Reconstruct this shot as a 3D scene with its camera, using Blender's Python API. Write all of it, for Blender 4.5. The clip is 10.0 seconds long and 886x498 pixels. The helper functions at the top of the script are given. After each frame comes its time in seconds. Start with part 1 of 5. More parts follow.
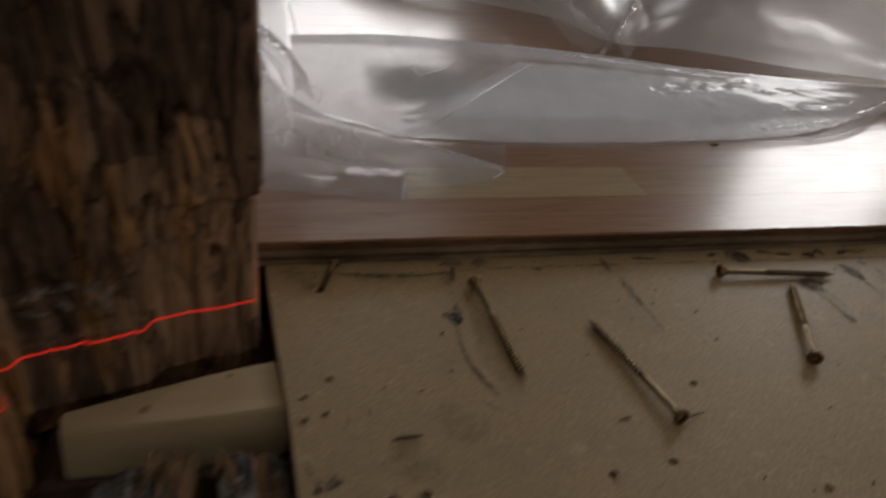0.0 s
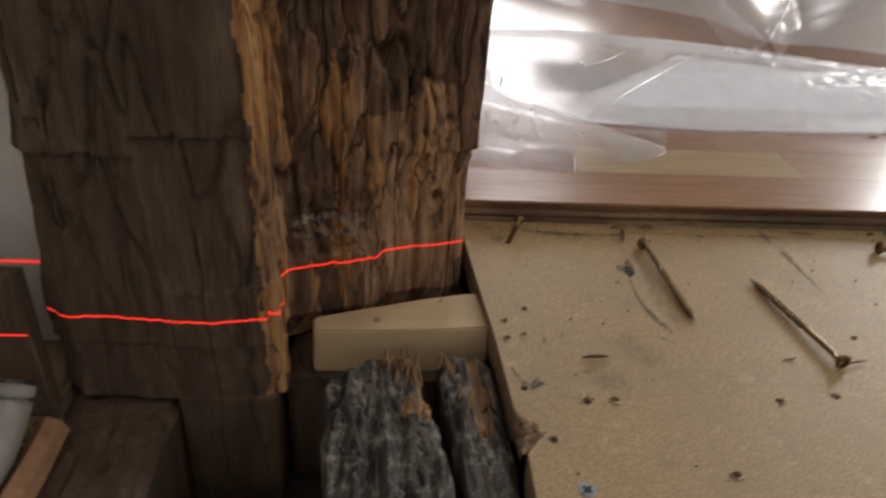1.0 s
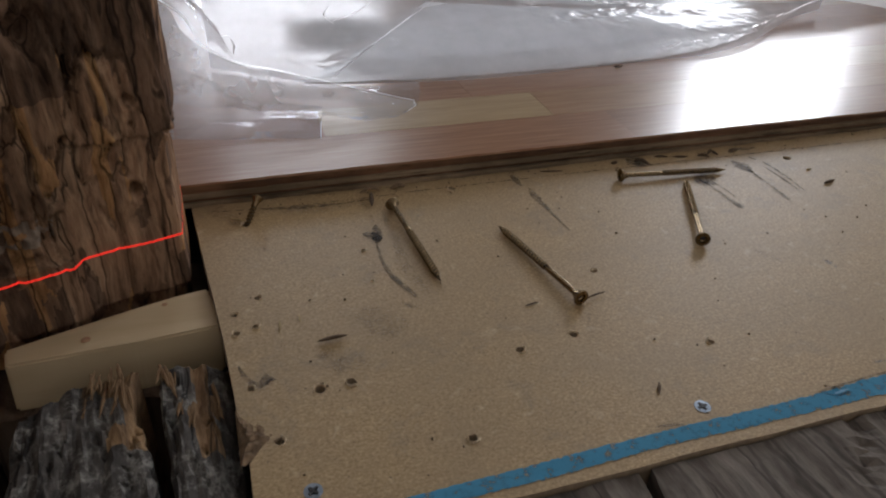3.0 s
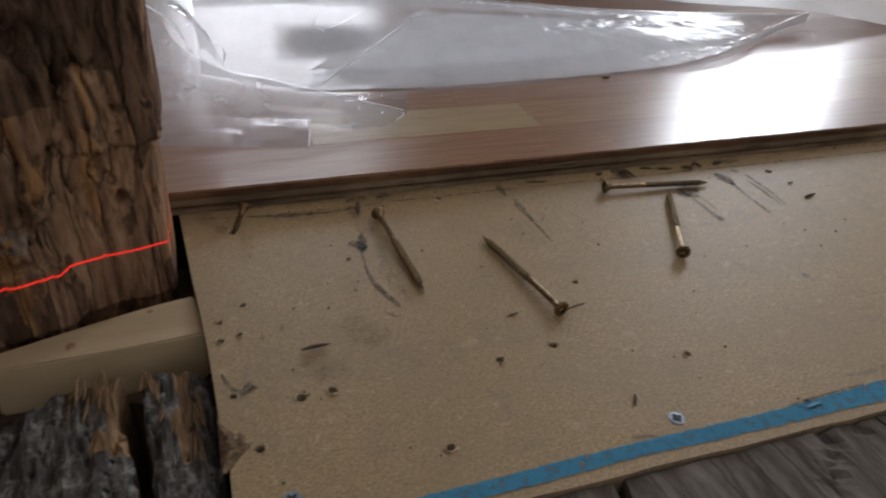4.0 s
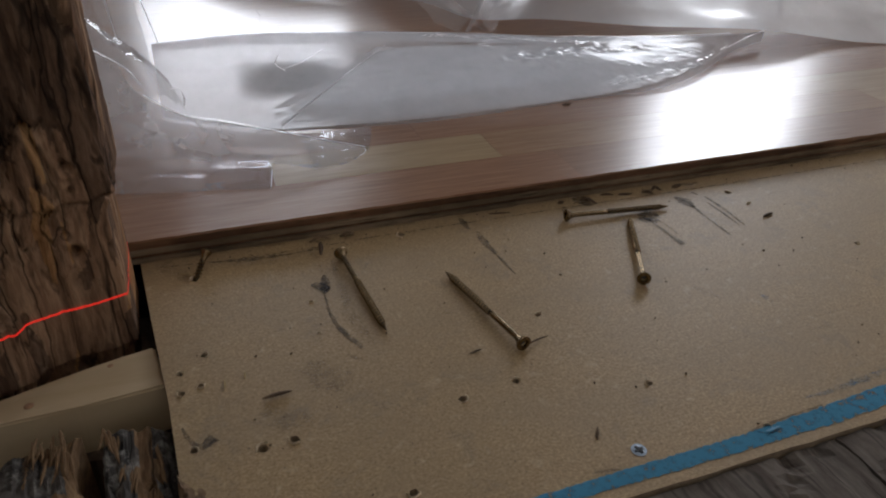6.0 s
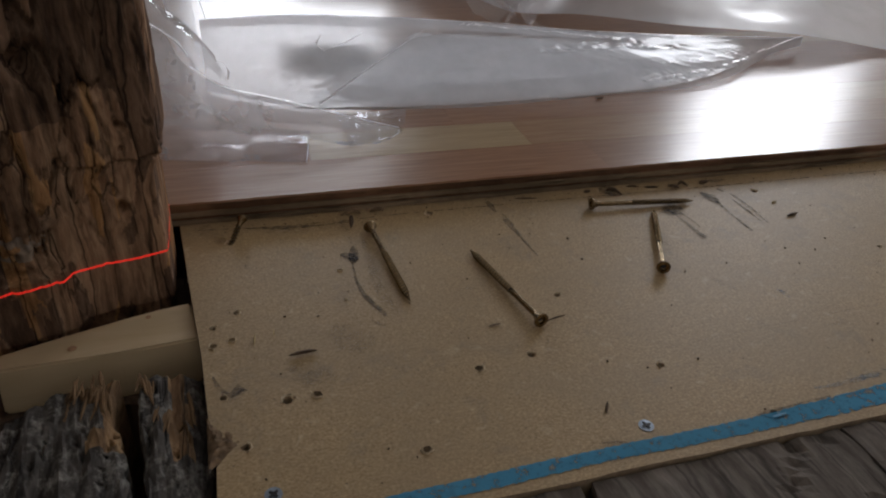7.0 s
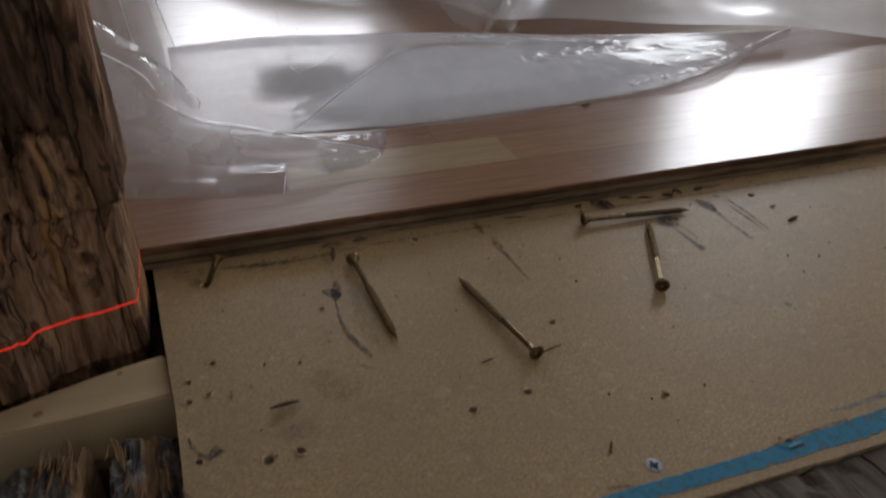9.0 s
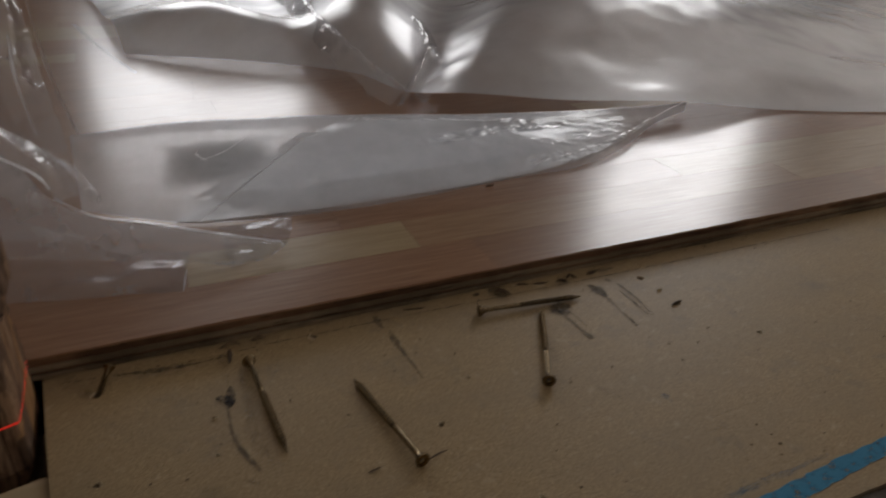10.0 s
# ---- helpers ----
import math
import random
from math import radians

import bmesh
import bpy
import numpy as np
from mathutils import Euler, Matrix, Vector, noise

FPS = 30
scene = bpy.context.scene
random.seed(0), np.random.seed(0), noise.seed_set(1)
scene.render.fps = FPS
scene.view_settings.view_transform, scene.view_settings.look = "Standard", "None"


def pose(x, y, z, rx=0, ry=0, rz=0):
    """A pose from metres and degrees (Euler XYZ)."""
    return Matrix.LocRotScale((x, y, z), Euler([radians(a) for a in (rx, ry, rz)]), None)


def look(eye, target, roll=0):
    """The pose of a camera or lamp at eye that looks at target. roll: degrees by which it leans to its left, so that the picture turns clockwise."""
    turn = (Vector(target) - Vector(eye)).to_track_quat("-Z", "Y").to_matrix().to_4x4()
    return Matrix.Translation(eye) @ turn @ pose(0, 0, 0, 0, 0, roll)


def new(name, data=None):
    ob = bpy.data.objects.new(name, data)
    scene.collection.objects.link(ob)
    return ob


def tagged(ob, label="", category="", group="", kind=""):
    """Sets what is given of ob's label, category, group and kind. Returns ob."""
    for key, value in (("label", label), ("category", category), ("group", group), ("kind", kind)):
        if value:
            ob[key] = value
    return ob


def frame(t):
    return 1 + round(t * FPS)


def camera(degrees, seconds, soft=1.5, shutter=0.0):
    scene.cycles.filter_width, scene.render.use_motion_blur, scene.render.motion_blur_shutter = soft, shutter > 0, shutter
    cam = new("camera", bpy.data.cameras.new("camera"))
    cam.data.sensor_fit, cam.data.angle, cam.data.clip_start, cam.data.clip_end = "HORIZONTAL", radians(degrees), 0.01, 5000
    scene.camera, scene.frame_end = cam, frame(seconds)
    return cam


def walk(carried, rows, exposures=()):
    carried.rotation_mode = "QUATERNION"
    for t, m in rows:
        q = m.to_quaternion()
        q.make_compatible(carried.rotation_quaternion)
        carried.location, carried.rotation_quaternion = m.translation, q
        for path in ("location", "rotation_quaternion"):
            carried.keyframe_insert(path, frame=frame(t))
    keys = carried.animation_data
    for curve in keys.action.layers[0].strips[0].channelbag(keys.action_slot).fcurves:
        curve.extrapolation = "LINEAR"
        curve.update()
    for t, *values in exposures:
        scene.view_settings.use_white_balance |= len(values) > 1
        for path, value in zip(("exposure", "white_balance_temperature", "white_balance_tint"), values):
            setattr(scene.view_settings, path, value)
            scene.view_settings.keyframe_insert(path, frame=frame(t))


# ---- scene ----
cam = camera(63.9, 10.0, soft=2.1, shutter=0.5)
PATH = [
    (0, (0.007, -0.347, 0.226), (0.453, 1.304, -0.81), 6.2),
    (0.2, (-0.015, -0.371, 0.228), (0.37, 1.289, -0.82), 5.5),
    (0.5, (-0.026, -0.394, 0.24), (0.266, 1.314, -0.759), 5.7),
    (0.7, (-0.032, -0.401, 0.241), (0.22, 1.331, -0.726), 5.4),
    (1, (-0.045, -0.408, 0.226), (0.097, 1.297, -0.81), 3.8),
    (1.2, (-0.046, -0.396, 0.228), (0.107, 1.289, -0.84), 0.8),
    (1.5, (-0.033, -0.387, 0.217), (0.144, 1.272, -0.886), 1.6),
    (1.7, (-0.025, -0.373, 0.227), (0.2, 1.289, -0.862), -0.0),
    (2, (-0.008, -0.377, 0.227), (0.325, 1.276, -0.849), 1.2),
    (2.2, (0.007, -0.381, 0.224), (0.433, 1.241, -0.866), 2.4),
    (2.5, (0.026, -0.383, 0.219), (0.58, 1.197, -0.876), 3.7),
    (2.7, (0.022, -0.386, 0.219), (0.576, 1.186, -0.886), 2.6),
    (3.8, (0.02, -0.395, 0.224), (0.56, 1.185, -0.877), 3.5),
    (4, (0.025, -0.394, 0.226), (0.593, 1.178, -0.872), 3.7),
    (4.5, (0.029, -0.394, 0.229), (0.637, 1.171, -0.858), 3.4),
    (5, (0.038, -0.396, 0.231), (0.673, 1.165, -0.846), 3.2),
    (6.5, (0.037, -0.394, 0.237), (0.646, 1.2, -0.806), 1.5),
    (7, (0.033, -0.412, 0.234), (0.578, 1.194, -0.828), 3.8),
    (7.5, (0.037, -0.4, 0.234), (0.593, 1.196, -0.835), 1.9),
    (8, (0.03, -0.401, 0.23), (0.532, 1.204, -0.853), 1.7),
    (8.5, (0.033, -0.399, 0.227), (0.547, 1.199, -0.861), 1.3),
    (9, (0.047, -0.389, 0.236), (0.6, 1.218, -0.818), 0.7),
    (9.5, (0.049, -0.386, 0.256), (0.621, 1.263, -0.72), 0.5),
    (9.7, (0.056, -0.387, 0.267), (0.714, 1.217, -0.73), 2.3),
    (10, (0.078, -0.391, 0.278), (0.794, 1.206, -0.691), 2.1),
]
EXPOSURES = [(0.0, -0.95, 6900, 10), (0.2, -0.67, 6850, 10), (0.5, -0.21, 6800, 10), (1.0, 0.38, 6850, 10), (1.5, 0.53, 6750, 10), (2.0, 0.31, 6450, 10), (2.5, -0.09, 6300, 10), (4.5, -0.21, 6200, 10), (5.0, -0.45, 6200, 10), (6.5, -0.55, 6250, 10), (7.5, -0.65, 6400, 10), (9.0, -0.67, 6400, 10), (9.5, -0.89, 6500, 10), (10.0, -1.09, 6750, 10)]
walk(cam, [(t, look(eye, target, roll)) for t, eye, target, roll in PATH], EXPOSURES)

# ---------------------------------------------------------------- world and light
world = bpy.data.worlds.new("world")
scene.world = world
world.use_nodes = True
wn = world.node_tree
sky = wn.nodes.new("ShaderNodeTexSky")
sky.sky_type = "NISHITA"
sky.sun_disc = False
sky.sun_elevation, sky.sun_rotation = radians(35), radians(200)
wn.links.new(sky.outputs[0], wn.nodes["Background"].inputs[0])
wn.nodes["Background"].inputs[1].default_value = 0.1

FAR = 2.5          # the window wall
WIN1 = (-0.10, 0.74, 0.42, 1.15)    # x0 x1 z0 z1
WIN2 = (2.28, 3.34, 0.92, 2.05)


def window_light(win, power):
    x0, x1, z0, z1 = win
    d = bpy.data.lights.new("window_light", "AREA")
    d.shape, d.size, d.size_y = "RECTANGLE", x1 - x0 - 0.06, z1 - z0 - 0.06
    d.energy, d.color = power, (0.95, 0.96, 1.0)
    ob = new("window_light", d)
    ob.matrix_world = look(((x0 + x1) / 2, FAR + 0.02, (z0 + z1) / 2), ((x0 + x1) / 2, 0, (z0 + z1) / 2))
    return ob


window_light(WIN1, 16)
window_light(WIN2, 50)


# ---------------------------------------------------------------- materials
class Mat:
    """A node material with a principled shader and short calls for its nodes."""

    def __init__(self, name, rough=0.6, metal=0.0, spec=0.5):
        self.m = bpy.data.materials.new(name)
        self.m.use_nodes = True
        self.t = self.m.node_tree
        self.b = self.t.nodes["Principled BSDF"]
        self.b.inputs["Roughness"].default_value = rough
        self.b.inputs["Metallic"].default_value = metal
        self.b.inputs["Specular IOR Level"].default_value = spec

    def node(self, kind, **values):
        n = self.t.nodes.new(kind)
        for k, v in values.items():
            n.inputs[k].default_value = v
        return n

    def link(self, a, b):
        self.t.links.new(a, b)

    def coords(self, scale=(1, 1, 1), seed=0.0):
        c = self.node("ShaderNodeTexCoord")
        m = self.node("ShaderNodeMapping", Scale=scale, Location=(seed, seed * 0.7, seed * 1.3))
        self.link(c.outputs["Object"], m.inputs[0])
        return m.outputs[0]

    def noise(self, scale, size=(1, 1, 1), detail=6.0, rough=0.6, seed=0.0, warp=0.0):
        n = self.node("ShaderNodeTexNoise", Scale=scale, Detail=detail, Roughness=rough, Distortion=warp)
        self.link(self.coords(size, seed), n.inputs["Vector"])
        return n.outputs[0]

    def ramp(self, value, *stops):
        r = self.t.nodes.new("ShaderNodeValToRGB")
        e = r.color_ramp.elements
        while len(e) < len(stops):
            e.new(0.5)
        for el, (pos, col) in zip(e, stops):
            el.position = pos
            el.color = (*col, 1) if not isinstance(col, (int, float)) else (col, col, col, 1)
        self.link(value, r.inputs[0])
        return r.outputs[0]

    def mix(self, fac, a, b, how="MIX"):
        n = self.t.nodes.new("ShaderNodeMix")
        n.data_type, n.blend_type = "RGBA", how
        for sock, v in ((n.inputs[0], fac), (n.inputs[6], a), (n.inputs[7], b)):
            if isinstance(v, (int, float)):
                sock.default_value = v
            elif isinstance(v, tuple):
                sock.default_value = (*v, 1)
            else:
                self.link(v, sock)
        return n.outputs[2]

    def colour(self, v):
        if isinstance(v, tuple):
            self.b.inputs["Base Color"].default_value = (*v, 1)
        else:
            self.link(v, self.b.inputs["Base Color"])
        return self

    def rough(self, v):
        self.link(v, self.b.inputs["Roughness"])
        return self

    def bump(self, v, distance, strength=1.0):
        n = self.node("ShaderNodeBump", Strength=strength, Distance=distance)
        self.link(v, n.inputs["Height"])
        self.link(n.outputs[0], self.b.inputs["Normal"])
        return self

    def cut(self, v):
        """Transparent where v is 0: for thin smears and marks."""
        self.link(v, self.b.inputs["Alpha"])
        return self

    def random(self):
        return self.node("ShaderNodeObjectInfo").outputs["Random"]


def mat_plain(name, col, rough=0.6, metal=0.0, scale=60.0, vary=0.25, bump=0.0003):
    m = Mat(name, rough, metal)
    n = m.noise(scale)
    dark = tuple(c * (1 - vary) for c in col)
    light = tuple(min(1, c * (1 + vary)) for c in col)
    m.colour(m.ramp(n, (0.3, dark), (0.7, light)))
    m.bump(n, bump)
    return m.m


def make_mdf():
    m = Mat("mdf", 0.5, spec=0.42)
    fleck = m.noise(620, (1, 1.3, 1), 5, 0.7)
    fibre = m.noise(150, (1, 1.6, 1), 6, 0.74, 3, 0.6)
    broad = m.noise(14, (1, 1.6, 1), 5, 0.6, 7)
    base = m.ramp(fibre, (0.30, (0.270, 0.180, 0.082)), (0.5, (0.385, 0.268, 0.130)), (0.70, (0.465, 0.338, 0.178)))
    base = m.mix(0.6, base, m.ramp(fleck, (0.36, (0.18, 0.115, 0.050)), (0.5, (0.375, 0.260, 0.126)), (0.64, (0.62, 0.465, 0.265))))
    base = m.mix(m.ramp(broad, (0.35, 0.0), (0.70, 0.5)), base, (0.30, 0.222, 0.130))
    dirt = m.noise(38, (1, 1, 1), 8, 0.75, 11, 0.4)
    base = m.mix(m.ramp(dirt, (0.55, 0.0), (0.74, 0.6)), base, (0.20, 0.165, 0.12))
    pale = m.noise(120, (1, 1.3, 1), 4, 0.6, 29, 0.6)
    base = m.mix(m.ramp(pale, (0.60, 0.0), (0.72, 0.34)), base, (0.60, 0.49, 0.33))
    specks = m.noise(460, (1, 1, 1), 2, 0.5, 23)
    base = m.mix(m.ramp(specks, (0.70, 0.0), (0.75, 0.65)), base, (0.10, 0.075, 0.05))
    m.colour(base)
    m.bump(m.mix(0.5, fleck, fibre), 0.00005, 0.35)
    return m.m


def make_laminate(name="laminate", pale=None):
    m = Mat(name, 0.42, spec=0.16)
    m.b.inputs["Coat Weight"].default_value = 0.8
    grain = m.noise(24, (1, 16, 1), 7, 0.62, 2, 0.3)
    fine = m.noise(110, (0.6, 14, 1), 4, 0.6, 5)
    a = m.ramp(grain, (0.3, (0.250, 0.120, 0.060)), (0.55, (0.325, 0.172, 0.092)), (0.75, (0.39, 0.228, 0.130)))
    b = m.ramp(grain, (0.3, (0.34, 0.235, 0.12)), (0.7, (0.47, 0.35, 0.20)))
    base = b if pale else m.mix(m.ramp(m.random(), (0.90, 0.0), (0.94, 0.7)), a, b)
    base = m.mix(m.ramp(m.random(), (0.0, 0.35), (0.4, 0.0)), base, (0.21, 0.118, 0.066)) if not pale else base
    base = m.mix(m.ramp(fine, (0.5, 0.0), (0.8, 0.16)), base, (0.22, 0.12, 0.075))
    m.colour(base)
    dust = m.noise(35, (1, 1, 1), 7, 0.7, 9)
    m.rough(m.ramp(dust, (0.3, 0.34), (0.75, 0.42)))
    m.link(m.ramp(dust, (0.3, 0.18), (0.75, 0.27)), m.b.inputs["Coat Roughness"])
    return m.m


def make_old_wood(name, dark, mid, light, across="xy", grey=0.0, spots=0.0, checks=0.9, veins=0.7, blots=0.0):
    m = Mat(name, 0.85, spec=0.2)
    size = {"xy": (1, 1, 0.045), "x": (1, 0.07, 1), "y": (0.07, 1, 1)}[across]
    grain = m.noise(85, size, 9, 0.72, 1, 0.12)
    vein = m.noise(420, size, 5, 0.6, 4)
    patch = m.noise(22, tuple(0.5 + 0.5 * v for v in size), 5, 0.6, 8)
    base = m.ramp(grain, (0.34, dark), (0.5, mid), (0.66, light))
    base = m.mix(m.ramp(patch, (0.40, 0.0), (0.60, 0.8)), base, tuple(c * 0.6 for c in dark))
    base = m.mix(m.ramp(vein, (0.54, 0.0), (0.66, veins)), base, tuple(c * 0.3 for c in dark))
    if blots:
        g = m.noise(48, (1, 1, 0.6), 6, 0.62, 41, 0.3)
        base = m.mix(m.ramp(g, (0.44, 0.0), (0.64, blots)), base, tuple(c * 0.75 for c in dark))
        g = m.noise(75, (1, 1, 0.5), 6, 0.65, 47)
        base = m.mix(m.ramp(g, (0.56, 0.0), (0.72, blots * 0.8)), base, light)
    if grey:
        g = m.noise(55, (1, 1, 1), 8, 0.75, 15)
        base = m.mix(m.ramp(g, (0.42, 0.0), (0.62, grey)), base, (0.20, 0.185, 0.165))
    if spots:
        g = m.noise(130, (1, 0.6, 1), 8, 0.8, 19)
        base = m.mix(m.ramp(g, (0.57, 0.0), (0.66, spots)), base, (0.46, 0.44, 0.38))
    if checks:
        fine = tuple(v * 0.55 if v < 0.5 else v for v in size)
        for scale, seed, half in ((70, 27, 0.016), (150, 33, 0.020)):
            c = m.noise(scale, fine, 3, 0.55, seed, 0.25)
            line = m.ramp(c, (0.5 - half, 0.0), (0.5, 1.0), (0.5 + half, 0.0))
            gate = m.ramp(m.noise(30, fine, 3, 0.6, seed + 4), (0.44, 0.0), (0.52, checks))
            base = m.mix(m.mix(1.0, line, gate, "MULTIPLY"), base, tuple(c2 * 0.14 for c2 in dark))
    m.colour(base)
    m.bump(m.mix(0.5, grain, vein), 0.0016, 0.9)
    return m.m


def make_torn_wood(name, dark, mid, light, size=(1, 1, 0.10), crack=0.72, patches=0.6, streaks=0.6, relief=0.0016, lichen=0.0):
    """Weathered, torn timber: bent grain, gaping checks, dirt in patches and pale growth."""
    m = Mat(name, 0.85, spec=0.22)
    c = m.node("ShaderNodeTexCoord")
    w = m.node("ShaderNodeTexNoise", Scale=16.0, Detail=4.0, Roughness=0.6)
    m.link(c.outputs["Object"], w.inputs["Vector"])
    mid_w = m.t.nodes.new("ShaderNodeVectorMath")
    mid_w.operation = "SUBTRACT"
    mid_w.inputs[1].default_value = (0.5, 0.5, 0.5)
    m.link(w.outputs["Color"], mid_w.inputs[0])
    bend = m.t.nodes.new("ShaderNodeVectorMath")
    bend.operation = "MULTIPLY_ADD"
    bend.inputs[1].default_value = (0.013, 0.013, 0.013)
    m.link(mid_w.outputs[0], bend.inputs[0])
    m.link(c.outputs["Object"], bend.inputs[2])

    def wood_noise(scale, along, detail=7.0, rough=0.68, seed=0.0):
        mp = m.node("ShaderNodeMapping", Scale=tuple(v if v == 1 else v * along for v in size), Location=(seed, seed * 0.7, seed * 1.3))
        m.link(bend.outputs[0], mp.inputs[0])
        n = m.node("ShaderNodeTexNoise", Scale=scale, Detail=detail, Roughness=rough)
        m.link(mp.outputs[0], n.inputs["Vector"])
        return n.outputs[0], mp.outputs[0]

    grain, _ = wood_noise(110, 1.0, 9, 0.72, 1)
    streak, _ = wood_noise(330, 0.6, 5, 0.6, 4)
    patch, _ = wood_noise(34, 3.0, 6, 0.62, 8)
    base = m.ramp(grain, (0.33, dark), (0.5, mid), (0.68, light))
    base = m.mix(m.ramp(streak, (0.52, 0.0), (0.68, streaks)), base, tuple(v * 0.35 for v in dark))
    base = m.mix(m.ramp(patch, (0.48, 0.0), (0.64, patches)), base, tuple(v * 0.55 for v in dark))
    glow, _ = wood_noise(48, 2.0, 6, 0.65, 17)
    base = m.mix(m.ramp(glow, (0.56, 0.0), (0.72, 0.55)), base, light)
    height = m.mix(0.45, grain, streak)
    if crack:
        for scale, seed, wide in ((40, 21, 0.040), (95, 35, 0.045)):
            _, vec = wood_noise(1, 0.42, 1, 0.5, seed)
            v = m.t.nodes.new("ShaderNodeTexVoronoi")
            v.feature = "DISTANCE_TO_EDGE"
            v.inputs["Scale"].default_value = scale
            m.link(vec, v.inputs["Vector"])
            line = m.ramp(v.outputs["Distance"], (0.0, 1.0), (wide * 0.35, 0.9), (wide, 0.0))
            gate = m.ramp(wood_noise(24, 2.0, 4, 0.6, seed + 6)[0], (0.51, 0.0), (0.58, crack))
            line = m.mix(1.0, line, gate, "MULTIPLY")
            base = m.mix(line, base, tuple(c2 * 0.12 for c2 in dark))
            height = m.mix(line, height, (0.0, 0.0, 0.0))
    if lichen:
        g = m.noise(95, (1, 0.8, 1), 9, 0.78, 19)
        base = m.mix(m.ramp(g, (0.50, 0.0), (0.64, lichen)), base, (0.38, 0.37, 0.335))
        g = m.noise(40, (1, 1, 1), 6, 0.7, 25)
        base = m.mix(m.ramp(g, (0.52, 0.0), (0.66, 0.7)), base, (0.028, 0.024, 0.022))
    m.colour(base)
    m.bump(height, relief, 0.9)
    return m.m


def make_softwood():
    m = Mat("new_softwood", 0.65, spec=0.3)
    grain = m.noise(60, (0.12, 1, 1), 6, 0.6, 2, 0.5)
    blot = m.noise(26, (0.6, 1, 1), 4, 0.6, 5)
    base = m.ramp(grain, (0.3, (0.46, 0.355, 0.21)), (0.7, (0.57, 0.455, 0.29)))
    m.colour(m.mix(m.ramp(blot, (0.5, 0.0), (0.8, 0.5)), base, (0.42, 0.32, 0.20)))
    m.bump(grain, 0.0003, 0.5)
    return m.m


def make_film(name, low, high, front=0.5, gloss_least=0.085, rough=0.17, haze_size=30, rim_most=0.85):
    """Milky builder's polythene: clear, with a thin white scatter and a gloss."""
    m = Mat(name, 0.16)
    t = m.t
    clear = m.node("ShaderNodeBsdfTransparent")
    clear.inputs[0].default_value = (0.97, 0.97, 0.98, 1)
    thru = m.node("ShaderNodeBsdfTranslucent")
    thru.inputs[0].default_value = (0.97, 0.98, 1.0, 1)
    face = m.node("ShaderNodeBsdfDiffuse")
    face.inputs[0].default_value = (0.90, 0.94, 1.0, 1)
    milk = m.node("ShaderNodeMixShader", Fac=front)
    m.link(thru.outputs[0], milk.inputs[1])
    m.link(face.outputs[0], milk.inputs[2])
    body = m.node("ShaderNodeMixShader")
    haze = m.noise(haze_size, (1, 1, 1), 5, 0.6, 3)
    m.link(m.ramp(haze, (0.3, low), (0.75, high)), body.inputs[0])
    m.link(clear.outputs[0], body.inputs[1])
    m.link(milk.outputs[0], body.inputs[2])
    gloss = m.node("ShaderNodeBsdfGlossy", Roughness=rough)
    gloss.inputs[0].default_value = (1, 1, 1, 1)
    rim = m.t.nodes.new("ShaderNodeLayerWeight")
    power = m.t.nodes.new("ShaderNodeMath")
    power.operation = "POWER"
    power.inputs[1].default_value = 4.0
    m.link(rim.outputs["Facing"], power.inputs[0])
    fres = m.t.nodes.new("ShaderNodeMath")
    fres.operation = "MULTIPLY_ADD"
    fres.inputs[1].default_value, fres.inputs[2].default_value = rim_most, gloss_least
    m.link(power.outputs[0], fres.inputs[0])
    top = m.node("ShaderNodeMixShader")
    m.link(fres.outputs[0], top.inputs[0])
    m.link(body.outputs[0], top.inputs[1])
    m.link(gloss.outputs[0], top.inputs[2])
    crease = m.noise(26, (1, 1, 1), 4, 0.5, 6, 1.0)
    bump = m.node("ShaderNodeBump", Strength=0.25, Distance=0.0015)
    m.link(crease, bump.inputs["Height"])
    for sh in (gloss, rim, face):
        m.link(bump.outputs[0], sh.inputs["Normal"])
    out = t.nodes["Material Output"]
    m.link(top.outputs[0], out.inputs[0])
    return m.m


def make_mark(name, col, lo=0.42, hi=0.62, scale=260.0, most=0.85):
    m = Mat(name, 0.75, spec=0.2)
    n = m.noise(scale, (1, 1, 1), 6, 0.7)
    m.colour(m.mix(m.noise(900), tuple(c * 0.8 for c in col), col))
    m.cut(m.ramp(n, (lo, 0.0), (hi, most)))
    return m.m


def make_glow(name, col, power):
    m = Mat(name)
    m.b.inputs["Base Color"].default_value = (*col, 1)
    m.b.inputs["Emission Color"].default_value = (*col, 1)
    m.b.inputs["Emission Strength"].default_value = power
    return m.m


M_MDF = make_mdf()
M_MDF_EDGE = mat_plain("mdf_edge", (0.30, 0.22, 0.14), 0.9, scale=300)
M_LAM = make_laminate()
M_LAM_PALE = make_laminate("laminate_pale", True)
M_HDF = make_old_wood("laminate_core", (0.13, 0.07, 0.04), (0.20, 0.105, 0.058), (0.30, 0.175, 0.10), "y", checks=0.4)
M_UNDER = make_old_wood("underlay_ply", (0.18, 0.13, 0.08), (0.28, 0.205, 0.13), (0.38, 0.29, 0.19), "y", checks=0.4)
M_POST = make_torn_wood("post_wood", (0.130, 0.075, 0.045), (0.345, 0.203, 0.120), (0.58, 0.385, 0.24))
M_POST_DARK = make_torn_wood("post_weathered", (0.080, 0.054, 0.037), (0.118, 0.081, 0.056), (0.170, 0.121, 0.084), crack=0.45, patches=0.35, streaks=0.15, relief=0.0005)
